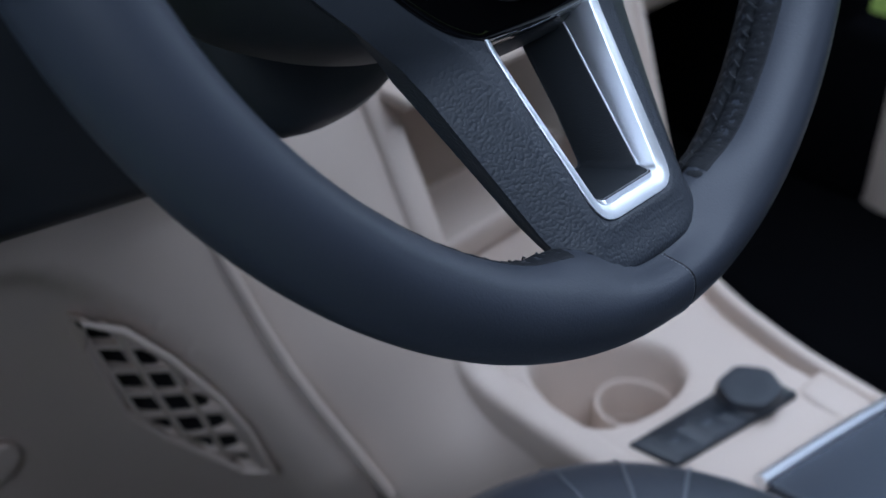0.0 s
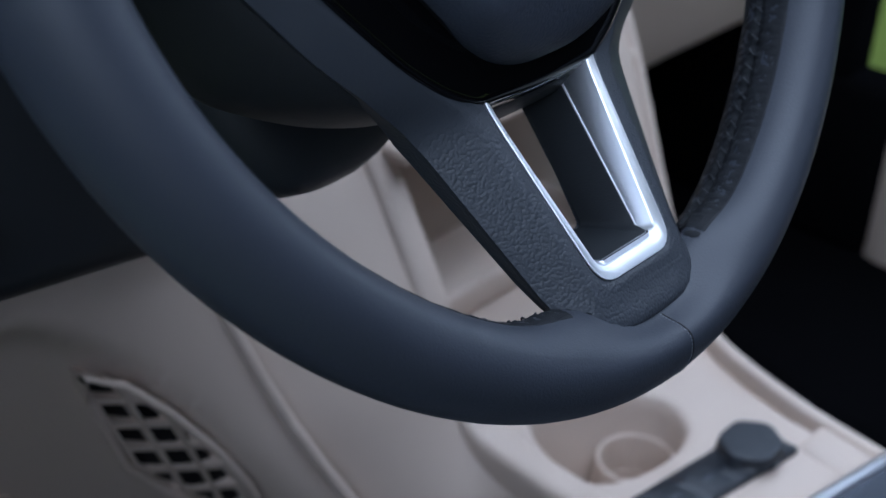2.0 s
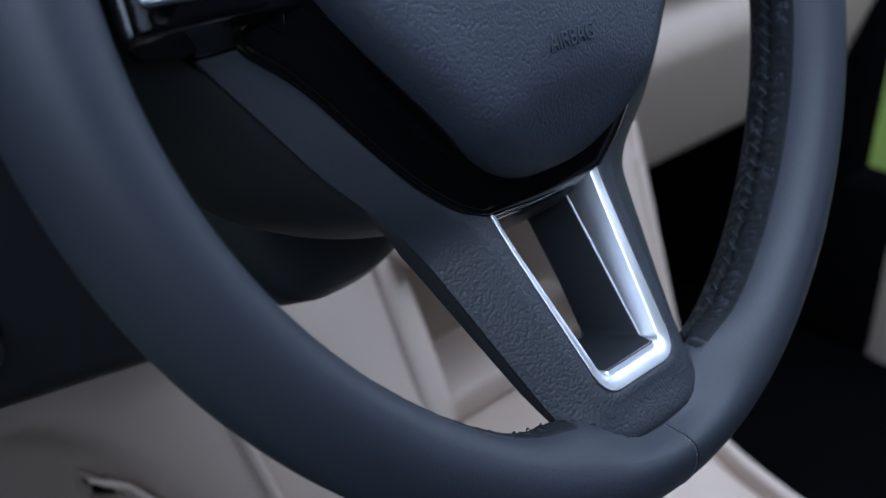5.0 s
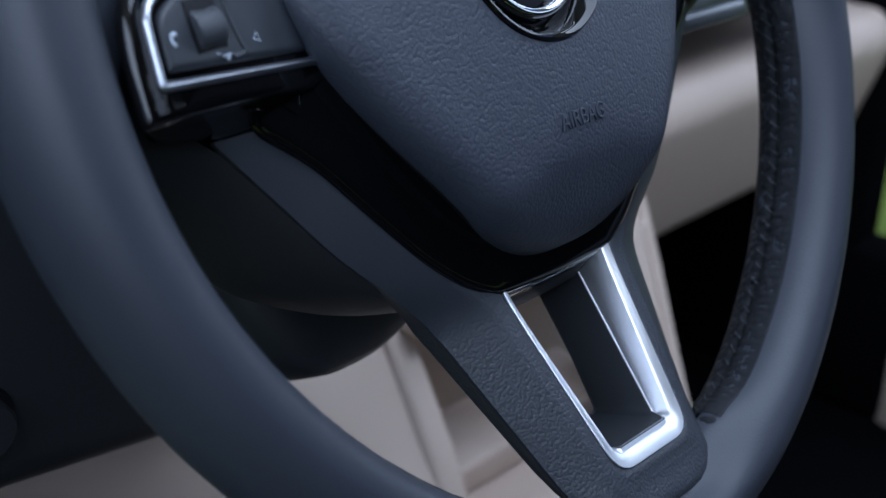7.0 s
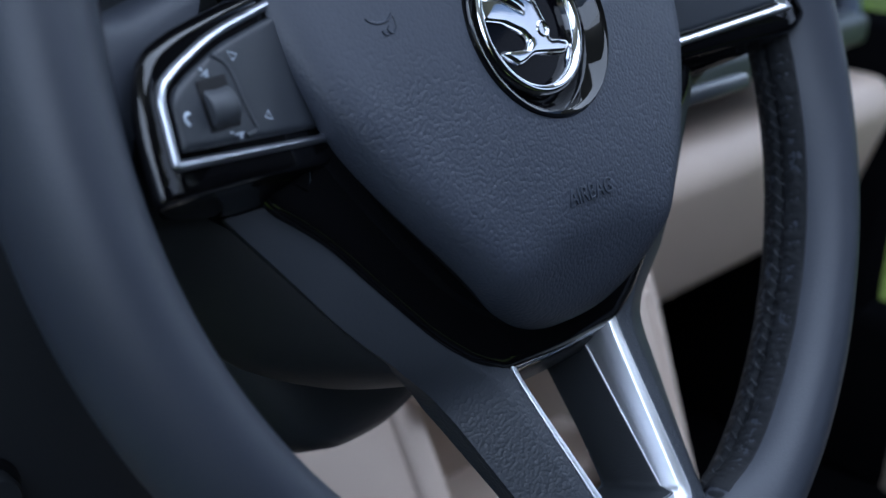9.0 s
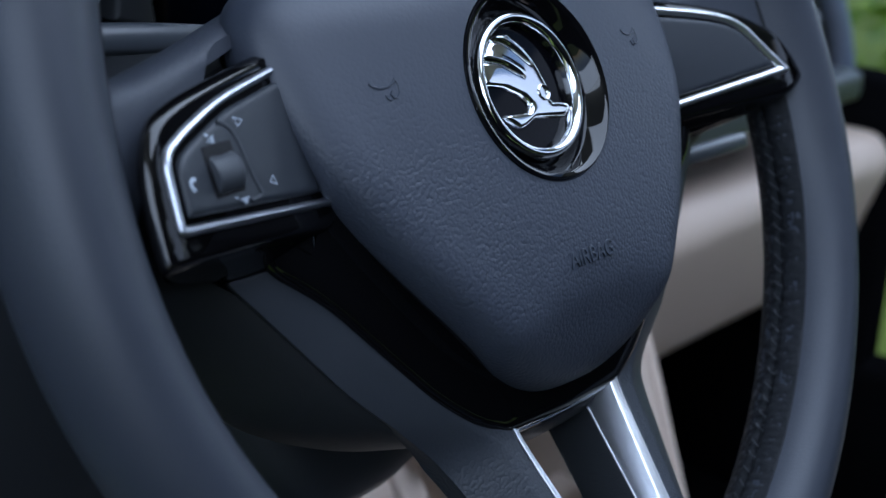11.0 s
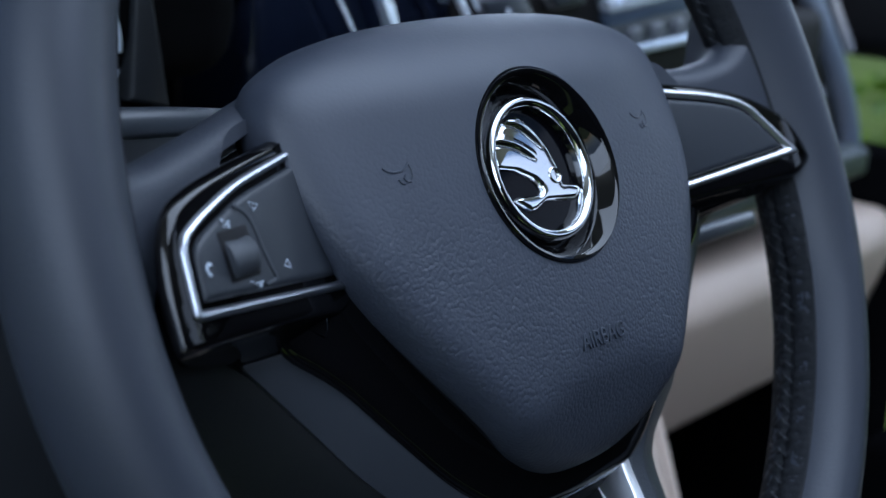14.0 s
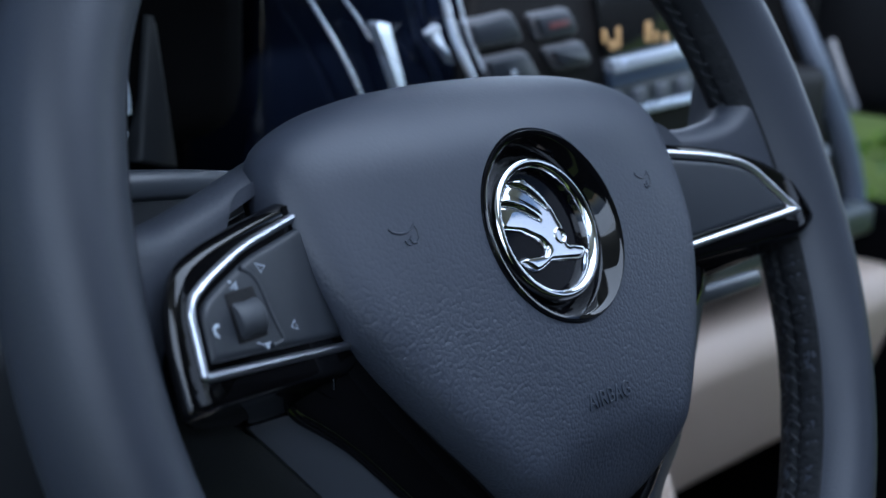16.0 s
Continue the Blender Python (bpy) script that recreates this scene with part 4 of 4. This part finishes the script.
for goal in ((0.104, 0.040), (0.137, 0.020), (0.164, -0.012)):
    k = min(range(80), key=lambda i: (seat_ring(0.03, 0.358)[i] - Vector((*goal, 0.358))).length)
    part("seam", tube([seat_ring(d, z + 0.0004)[k] for d, z in SEAT_LEVELS[2:]], 0.0011, 6), GREY, seat, "pale stitched seam")


# knee panel with its grille
def knee_panel():
    bm = bmesh.new()
    n, m = 90, 60
    vs = []
    for i in range(n):
        z = 0.08 + (0.50 - 0.08) * i / (n - 1)
        xr = ridge_x(z)
        row = []
        for j in range(m):
            x = -0.40 + (xr + 0.40) * j / (m - 1)
            y = 0.252 + 0.10 * max(0.0, -0.10 - x)
            # the field with the grille lies back and tilts down
            edge = np.interp(x, FIELD_X, FIELD_Z)
            y += 0.010 * min(max((edge - z) / 0.012, 0.0), 1.0) - 0.012
            row.append(bm.verts.new(lean((x, y, z))))
        vs.append(row)
    for i in range(n - 1):
        for j in range(m - 1):
            bm.faces.new((vs[i][j], vs[i][j + 1], vs[i + 1][j + 1], vs[i + 1][j]))
    return bm


lower_dash = empty("lower_dash", pose(0, 0, 0), "beige lower dash panel under the steering column", "dash panel", "structure")
part("knee_panel", knee_panel(), BEIGE, lower_dash, "smooth beige knee panel")

# grille of the knee panel: black backing, frame, ribs and slats clipped to its outline
GRILLE = [(-0.0370, 0.4375), (-0.0146, 0.4205), (0.0141, 0.3860), (0.0477, 0.3370), (0.0679, 0.3000), (0.0866, 0.2530), (0.0616, 0.2720), (0.0364, 0.3002), (0.0054, 0.3350), (-0.0195, 0.3680), (-0.0355, 0.4180)]
GY = 0.2360
grille = empty("floor_grille", pose(0, 0, 0), "beige lattice grille with black openings in the knee panel", "grille")
part("backing", loft([[lean((p.x, y, p.y)) for p in inset_poly(GRILLE, 0.004)] for y in (GY + 0.020, GY + 0.009)]), BLACK, grille, "black backing")
part("frame", tube([lean((x, GY - 0.001, z)) for x, z in GRILLE], 0.0026, 8, True), BEIGE, grille)


def clip(poly, hull):
    """Convex cut of a polygon, both in x and z."""
    out = poly
    n = len(hull)
    for i in range(n):
        a, b = Vector(hull[i]), Vector(hull[(i + 1) % n])
        e = b - a
        src, out = out, []
        for k in range(len(src)):
            p, q = src[k - 1], src[k]
            sp, sq = e.x * (p.y - a.y) - e.y * (p.x - a.x), e.x * (q.y - a.y) - e.y * (q.x - a.x)
            if (sp <= 0) != (sq <= 0):
                out.append(p.lerp(q, sp / (sp - sq)))
            if sq <= 0:
                out.append(q)
        if not out:
            return []
    return out


COL, ROW, ORG = Vector((0.0080, -0.0206)), Vector((0.0208, -0.0113)), Vector((-0.0185, 0.4029))


def bar(c0, c1, width_dir, w, name, depth):
    p = [c0 - width_dir * w, c1 - width_dir * w, c1 + width_dir * w, c0 + width_dir * w]
    p = clip([Vector(v) for v in p], GRILLE)
    if len(p) > 2:
        part(name, loft([[lean((v.x, y, v.y)) for v in p] for y in (GY + 0.014, depth)]), BEIGE, grille)


for j in (-0.5, 0.5, 1.5, 2.5):
    bar(ORG + ROW * j - COL * 4, ORG + ROW * j + COL * 12, ROW, 0.085, "rib", GY - 0.0015)
for i in range(-4, 12):
    for j in range(3):
        bar(ORG + COL * (i + 0.5) + ROW * (j - 0.5), ORG + COL * (i + 0.5) + ROW * (j + 0.5), COL, 0.115, "slat", GY + 0.0005)

# ---- upper dash ----
dash = empty("dashboard", pose(0, 0, 0), "black upper dashboard with gloss decor and beige lower section", "dashboard", "structure")
section = rounded_box(-0.3175, 0.335, 0.655, 0.765, 0.39, 0.18, 0.02)
for x in (-0.128, -0.03):
    bmesh.ops.bisect_plane(section, geom=section.verts[:] + section.edges[:] + section.faces[:], plane_co=(x, 0, 0), plane_no=(1, 0, 0))
for p in section.verts:
    # its lower edge falls towards the column
    if p.co.z < 0.62:
        p.co.z -= 0.0035 + 0.13 * max(0.0, min(p.co.x + 0.128, 1.03 * (0.065 - p.co.x)))
part("dark_lower", section, PLASTIC, dash, "black dash section beside the column")
part("dark_face", rounded_box(0.24, 0.50, 0.76, 1.38, 0.22, 0.46, 0.03), HOODM, dash, "black dash face")
part("cluster_hood", rounded_box(-0.04, 0.36, 0.86, 0.30, 0.14, 0.20, 0.03), HOODM, dash, "black instrument hood")
# two pale pieces stand in for the glints on an instrument's rim
part("gauge_glint", tube(spline([(0.0190, 0.2875, 0.8010), (0.0210, 0.2875, 0.7950), (0.0218, 0.2875, 0.7890), (0.0218, 0.2875, 0.7830)], 10, False), 0.0014, 8), SHINE, dash, "pale piece for a glint on an instrument's rim")
part("gauge_glint", tube(spline([(0.0205, 0.2875, 0.7745), (0.0180, 0.2875, 0.7715), (0.0150, 0.2875, 0.7685), (0.0110, 0.2875, 0.7655)], 10, False), 0.0013, 8), SHINE, dash, "pale piece for a glint on an instrument's rim")
part("cluster_lens", loft([[Vector((0.0262 + d, y, 0.7590 + d)), Vector((0.0500 - d, y, 0.7530 + d)), Vector((0.0385 - d, y, 0.8260)), Vector((0.0330 + d, y, 0.8300))] for y, d in ((0.300, 0.0), (0.288, 0.0), (0.286, 0.001), (0.285, 0.0024))]), PLASTIC, dash, "dark grey inner frame of the instruments")
# overhang out of view, added to keep light off the instrument hood
part("brow", rounded_box(-0.02, 0.42, 0.965, 0.46, 0.56, 0.05, 0.02), HOODM, dash, "unseen black brow added to shade the instruments")
GLOVE = round_poly([(0.50, 0.532), (0.318, 0.532), (0.300, 0.505), (0.345, 0.366), (0.50, 0.366)], [0.004, 0.014, 0.020, 0.016, 0.004], 5, 3)
part("glovebox", loft([[Vector((x, p.x, p.y)) for p in GLOVE] for x in (0.425, 0.60, 0.80, 1.10)]), BEIGE, dash, "beige glovebox lid with a turned-under lower half")
part("decor_strip", rounded_box(0.66, 0.345, 0.600, 0.48, 0.09, 0.030, 0.008), STALK, dash, "blue-grey decor strip")
part("dark_shelf", rounded_box(0.68, 0.47, 0.68, 0.48, 0.20, 0.13, 0.02), BLACK, dash)
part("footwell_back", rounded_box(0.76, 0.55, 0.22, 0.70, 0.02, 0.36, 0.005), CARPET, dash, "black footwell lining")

# rotary light switch left of the column, round cap in the knee panel
def dash_lathe(profile):
    bm = lathe(profile, 40, True)
    bmesh.ops.transform(bm, matrix=Matrix.Translation((-0.1420, 0.141, 0.6030)) @ Matrix.Rotation(radians(90), 4, "X"), verts=bm.verts)
    return bm


switch = tagged(part("light_switch", dash_lathe([(0.0155, 0.0), (0.0155, 0.002), (0.0140, 0.0035), (0.0005, 0.0030)]), BLACK), "black rotary light switch in the dash", "light switch")
part("knob", dash_lathe([(0.0120, 0.002), (0.0115, 0.010), (0.0100, 0.0115), (0.0005, 0.0115)]), PLASTIC, switch)
bm = lathe([(0.0125, 0.0), (0.0125, 0.004), (0.0110, 0.006), (0.0070, 0.0068), (0.0005, 0.0070)], 32, True)
bmesh.ops.transform(bm, matrix=Matrix.Translation((-0.0904, 0.250, 0.3689)) @ Matrix.Rotation(radians(90), 4, "X"), verts=bm.verts)
for v_ in bm.verts:
    v_.co = lean(v_.co)
part("round_cap", bm, BEIGE, lower_dash, "round beige cap")

# ---- centre stack ----
stack = empty("centre_stack", pose(0, 0, 0), "gloss black centre stack with chrome edges, climate keys and display", "climate panel")
YS = 0.315
part("stack_body", rounded_box(0.345, YS + 0.07, 0.73, 0.42, 0.12, 0.36, 0.012), SKY_TINTED, stack, "gloss black surround")


def face_poly(corners, y, d, mat, name, label="", r=0.003, inset=0.0008):
    """Plate with rounded corners that stands on the face of the stack."""
    ring = round_poly(corners, r, 4, 2)
    return part(name, loft([[Vector((p.x, h, p.y)) for p in offset2(ring, q)] for q, h in ((0, y + d), (0, y + inset), (inset * 0.4, y + inset * 0.3), (inset, y))]), mat, stack, label)


for path, r in (([(0.1410, 0.8520), (0.1554, 0.8326), (0.1785, 0.8040), (0.1960, 0.7777), (0.2110, 0.7520)], 0.0013), ([(0.1690, 0.8460), (0.1820, 0.8319), (0.1930, 0.8205), (0.2035, 0.8085)], 0.0010), ([(0.2600, 0.8480), (0.2660, 0.8297), (0.2740, 0.8110), (0.2840, 0.7950), (0.2942, 0.7810), (0.3080, 0.7600)], 0.0028), ([(0.2730, 0.8480), (0.2790, 0.8297), (0.2860, 0.8130), (0.2950, 0.7980), (0.3050, 0.7840)], 0.0012)):
    part("bright_edge", tube(spline([(x, YS - 0.008, z) for x, z in path], 20, False), r, 8), SHINE, stack, "pale silver edge strip")


def fin(rows):
    return loft([[Vector((x0, YS - 0.012, z)), Vector((x1, YS - 0.009, z)), Vector((x1, YS - 0.004, z)), Vector((x0, YS - 0.004, z))] for x0, x1, z in rows])


part("bright_fin", fin(((0.2050, 0.2110, 0.8185), (0.2045, 0.2180, 0.8165), (0.2075, 0.2200, 0.8110), (0.2135, 0.2245, 0.8000), (0.2220, 0.2315, 0.7830), (0.2300, 0.2370, 0.7650))), SHINE, stack, "pale silver fin")
part("bright_fin", fin(((0.2590, 0.2610, 0.8150), (0.2510, 0.2620, 0.8098), (0.2570, 0.2660, 0.8040), (0.2680, 0.2720, 0.7960), (0.2740, 0.2750, 0.7900))), SHINE, stack, "pale silver fin")
part("climate_plate", rounded_box(0.445, YS + 0.006, 0.775, 0.30, 0.02, 0.16, 0.01), BLACK, stack, "dark grey climate panel")
for corners in ([(0.2860, 0.8148), (0.3274, 0.8204), (0.3415, 0.8016), (0.2945, 0.7982)], [(0.3027, 0.7906), (0.3451, 0.7941), (0.3669, 0.7701), (0.3182, 0.7677)], [(0.3490, 0.8175), (0.3883, 0.8207), (0.4000, 0.8042), (0.3606, 0.8007)], [(0.3672, 0.7944), (0.4065, 0.7973), (0.4193, 0.7821), (0.3829, 0.7790)]):
    face_poly(inset_poly(corners, -0.0010), YS - 0.009, 0.009, GREY, "key_border", "pale key border", 0.005)
    face_poly(inset_poly(corners, 0.0012), YS - 0.013, 0.012, KEYCAP, "key", "", 0.0045, 0.0015)
face_poly([(0.3645, 0.8120), (0.3845, 0.8135), (0.3855, 0.8100), (0.3655, 0.8080)], YS - 0.0138, 0.001, HAZARD, "hazard_sign", "faint red printed sign", 0.001, 0.0003)
face_poly([(0.3270, 0.7830), (0.3315, 0.7833), (0.3350, 0.7730), (0.3305, 0.7727)], YS - 0.0138, 0.001, PRINT, "key_sign", "pale printed sign", 0.001, 0.0003)
face_poly([(0.4180, 0.8320), (0.5700, 0.8420), (0.5700, 0.7930), (0.4380, 0.7830)], YS - 0.010, 0.01, SCREEN, "display", "dark display with amber segments", 0.003)
for x, z, wd, ht in ((0.4300, 0.8000, 0.0050, 0.0100), (0.4400, 0.7935, 0.0070, 0.0075), (0.4470, 0.7985, 0.0050, 0.0150), (0.4840, 0.8010, 0.0075, 0.0155), (0.4950, 0.7970, 0.0055, 0.0080), (0.5080, 0.7955, 0.0060, 0.0070)):
    face_poly([(x - wd / 2, z + ht / 2), (x + wd / 2, z + ht / 2), (x + wd / 2 + 0.002, z - ht / 2), (x - wd / 2 + 0.002, z - ht / 2)], YS - 0.0112, 0.001, AMBER, "segment", "", 0.0016, 0.0002)
face_poly([(0.4390, 0.7830), (0.6000, 0.7950), (0.6020, 0.7865), (0.4430, 0.7735)], YS - 0.014, 0.012, SHINE, "silver_bar", "pale silver bar", 0.002)
face_poly([(0.4430, 0.7725), (0.6020, 0.7855), (0.6060, 0.7735), (0.4470, 0.7625)], YS - 0.010, 0.01, DECOR, "blue_bar", "blue-grey bar", 0.002)
face_poly([(0.4350, 0.7620), (0.6060, 0.7725), (0.6120, 0.7500), (0.4560, 0.7430)], YS - 0.009, 0.009, KEYCAP, "key_plate", "dark plate behind the keys", 0.003)
for k in range(5):
    x, z = 0.4510 + 0.0293 * k, 0.7534 + 0.0012 * k
    face_poly([(x - 0.0085, z + 0.0060), (x + 0.0075, z + 0.0066), (x + 0.0095, z - 0.0060), (x - 0.0065, z - 0.0066)], YS - 0.012, 0.012, GREY, "key", "", 0.0055, 0.0015)
face_poly([(0.4640, 0.7460), (0.6000, 0.7525), (0.6020, 0.7465), (0.4680, 0.7400)], YS - 0.013, 0.010, SHINE, "silver_bar", "pale silver bar", 0.001)

# ---- passenger side ----
def lathe_at(x, y, z, r):
    bm = lathe([(r, 0.0), (r, r * 1.2), (r * 0.8, r * 1.5), (0.0003, r * 1.6)], 24, True)
    bmesh.ops.transform(bm, matrix=Matrix.Translation((x, y, z)) @ Matrix.Rotation(radians(90), 4, "X"), verts=bm.verts)
    return bm


vent = empty("side_air_vent", pose(0, 0, 0), "passenger side air vent with a grey-blue metal edge", "air vent")
part("vent_edge", tube(spline([(0.825, 0.400, 0.840), (0.850, 0.395, 0.809), (0.887, 0.390, 0.769), (0.934, 0.385, 0.715), (0.971, 0.380, 0.665), (1.003, 0.378, 0.612), (1.022, 0.376, 0.555)], 30, False), 0.013, 10), VENT, vent, "satin grey-blue edge")
part("vent_panel", loft([[Vector((x0, y, z0)), Vector((x1, y, z1)), Vector((x1 - 0.19, y, z1)), Vector((x0 - 0.19, y, z0))] for y in (0.45, 0.415) for x0, z0, x1, z1 in ((0.920, 0.84, 1.080, 0.56),)]), BLACK, vent, "dark panel beside the edge")
for x, z, s in ((0.838, 0.791, 0.030), (0.866, 0.774, 0.018), (0.895, 0.742, 0.016), (0.944, 0.680, 0.012)):
    part("key", rounded_box(x, 0.408, z, s, 0.016, s * 0.8, 0.004), KEYCAP, vent)
# white dot modelled in place of a specular highlight on the edge
part("highlight_dot", lathe_at(0.962, 0.400, 0.646, 0.0075), PRINT, vent, "small pale dot added for a highlight")

cabin = empty("car_body", pose(0, 0, 0), "car cabin shell with open doors", "car body", "structure")
part("passenger_sill", rounded_box(1.06, -0.05, 0.15, 0.14, 0.62, 0.27, 0.04), BEIGE, cabin, "beige sill trim by the open passenger door")
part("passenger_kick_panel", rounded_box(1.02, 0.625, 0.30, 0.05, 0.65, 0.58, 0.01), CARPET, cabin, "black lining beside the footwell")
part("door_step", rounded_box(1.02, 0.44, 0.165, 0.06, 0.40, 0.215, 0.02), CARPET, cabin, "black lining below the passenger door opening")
part("mirror_base", rounded_box(1.12, 0.49, 0.76, 0.06, 0.30, 0.185, 0.03), BLACK, cabin, "black corner of the passenger door")
part("pillar_trim", tube(spline([(1.04, 0.440, 0.755), (1.04, 0.421, 0.718), (1.04, 0.402, 0.682)], 10, False), 0.0065, 10), GREY, cabin, "slim grey pillar trim")
# unseen block, raised above sill height to keep low light off the knee panel
part("driver_low_block", rounded_box(-0.78, 0.1, 0.34, 0.10, 1.5, 0.60, 0.03), BLACK, cabin, "unseen black block against low light below the open driver door")
# unseen rear sides and widened pillar, added to block light and darken gloss reflections
part("rear_light_block", rounded_box(-0.80, -1.15, 0.80, 0.05, 0.75, 1.45, 0.01), BLACK, cabin, "unseen dark rear side panel added to block light")
part("rear_light_block", rounded_box(1.12, -1.0, 0.52, 0.05, 1.10, 0.90, 0.01), BLACK, cabin, "unseen dark rear side panel added to block light")
part("b_pillar_block", rounded_box(1.12, -0.40, 0.80, 0.05, 0.32, 1.42, 0.01), BLACK, cabin, "unseen black middle pillar widened to keep reflections dark")
part("a_pillar", rounded_box(1.08, 0.55, 0.75, 0.10, 0.12, 0.70, 0.03), BLACK, cabin, "black pillar")
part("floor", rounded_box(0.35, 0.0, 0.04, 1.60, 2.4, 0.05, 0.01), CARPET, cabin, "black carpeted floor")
# the roof leaves an added opening under the overhead fill
for cx, cy, sx, sy in ((0.15, -1.05, 2.00, 0.90), (0.15, 0.32, 2.00, 0.36), (-0.50, -0.23, 0.70, 0.74), (0.98, -0.23, 0.34, 0.74)):
    part("roof", rounded_box(cx, cy, 1.50, sx, sy, 0.04, 0.01), HEADLINER, cabin, "pale headliner round an opening added for overhead light")
part("bulkhead", rounded_box(0.35, 0.95, 0.45, 1.60, 0.04, 0.80, 0.01), BLACK, cabin)
part("rear_wall", rounded_box(0.15, -1.5, 0.75, 2.00, 0.04, 1.50, 0.01), BLACK, cabin)

# ---- outside ----
ground = bmesh.new()
bmesh.ops.create_grid(ground, x_segments=8, y_segments=8, size=200)
bmesh.ops.translate(ground, vec=(0, 0, -0.25), verts=ground.verts)
tagged(part("ground", ground, GRASS), "mown green lawn outside the car", "ground", kind="structure")
bm = bmesh.new()
rng = random.Random(11)
for k in range(5000):
    c = Vector((rng.uniform(3.2, 4.4), rng.uniform(-2, 6), rng.uniform(-0.25, 2.2)))
    a, b = rng.uniform(0, 6.28), rng.uniform(-0.8, 0.8)
    d1 = Vector((math.cos(a) * math.cos(b), math.sin(a) * math.cos(b), math.sin(b))) * rng.uniform(0.05, 0.11)
    d2 = d1.cross(Vector((rng.uniform(-1, 1), rng.uniform(-1, 1), 1))).normalized() * rng.uniform(0.02, 0.045)
    bm.faces.new([bm.verts.new(c - d1), bm.verts.new(c + d2), bm.verts.new(c + d1), bm.verts.new(c - d2)])
tagged(part("hedge", bm, LEAF, smooth=False), "sunlit green hedge beside the car", "hedge", kind="stuff")
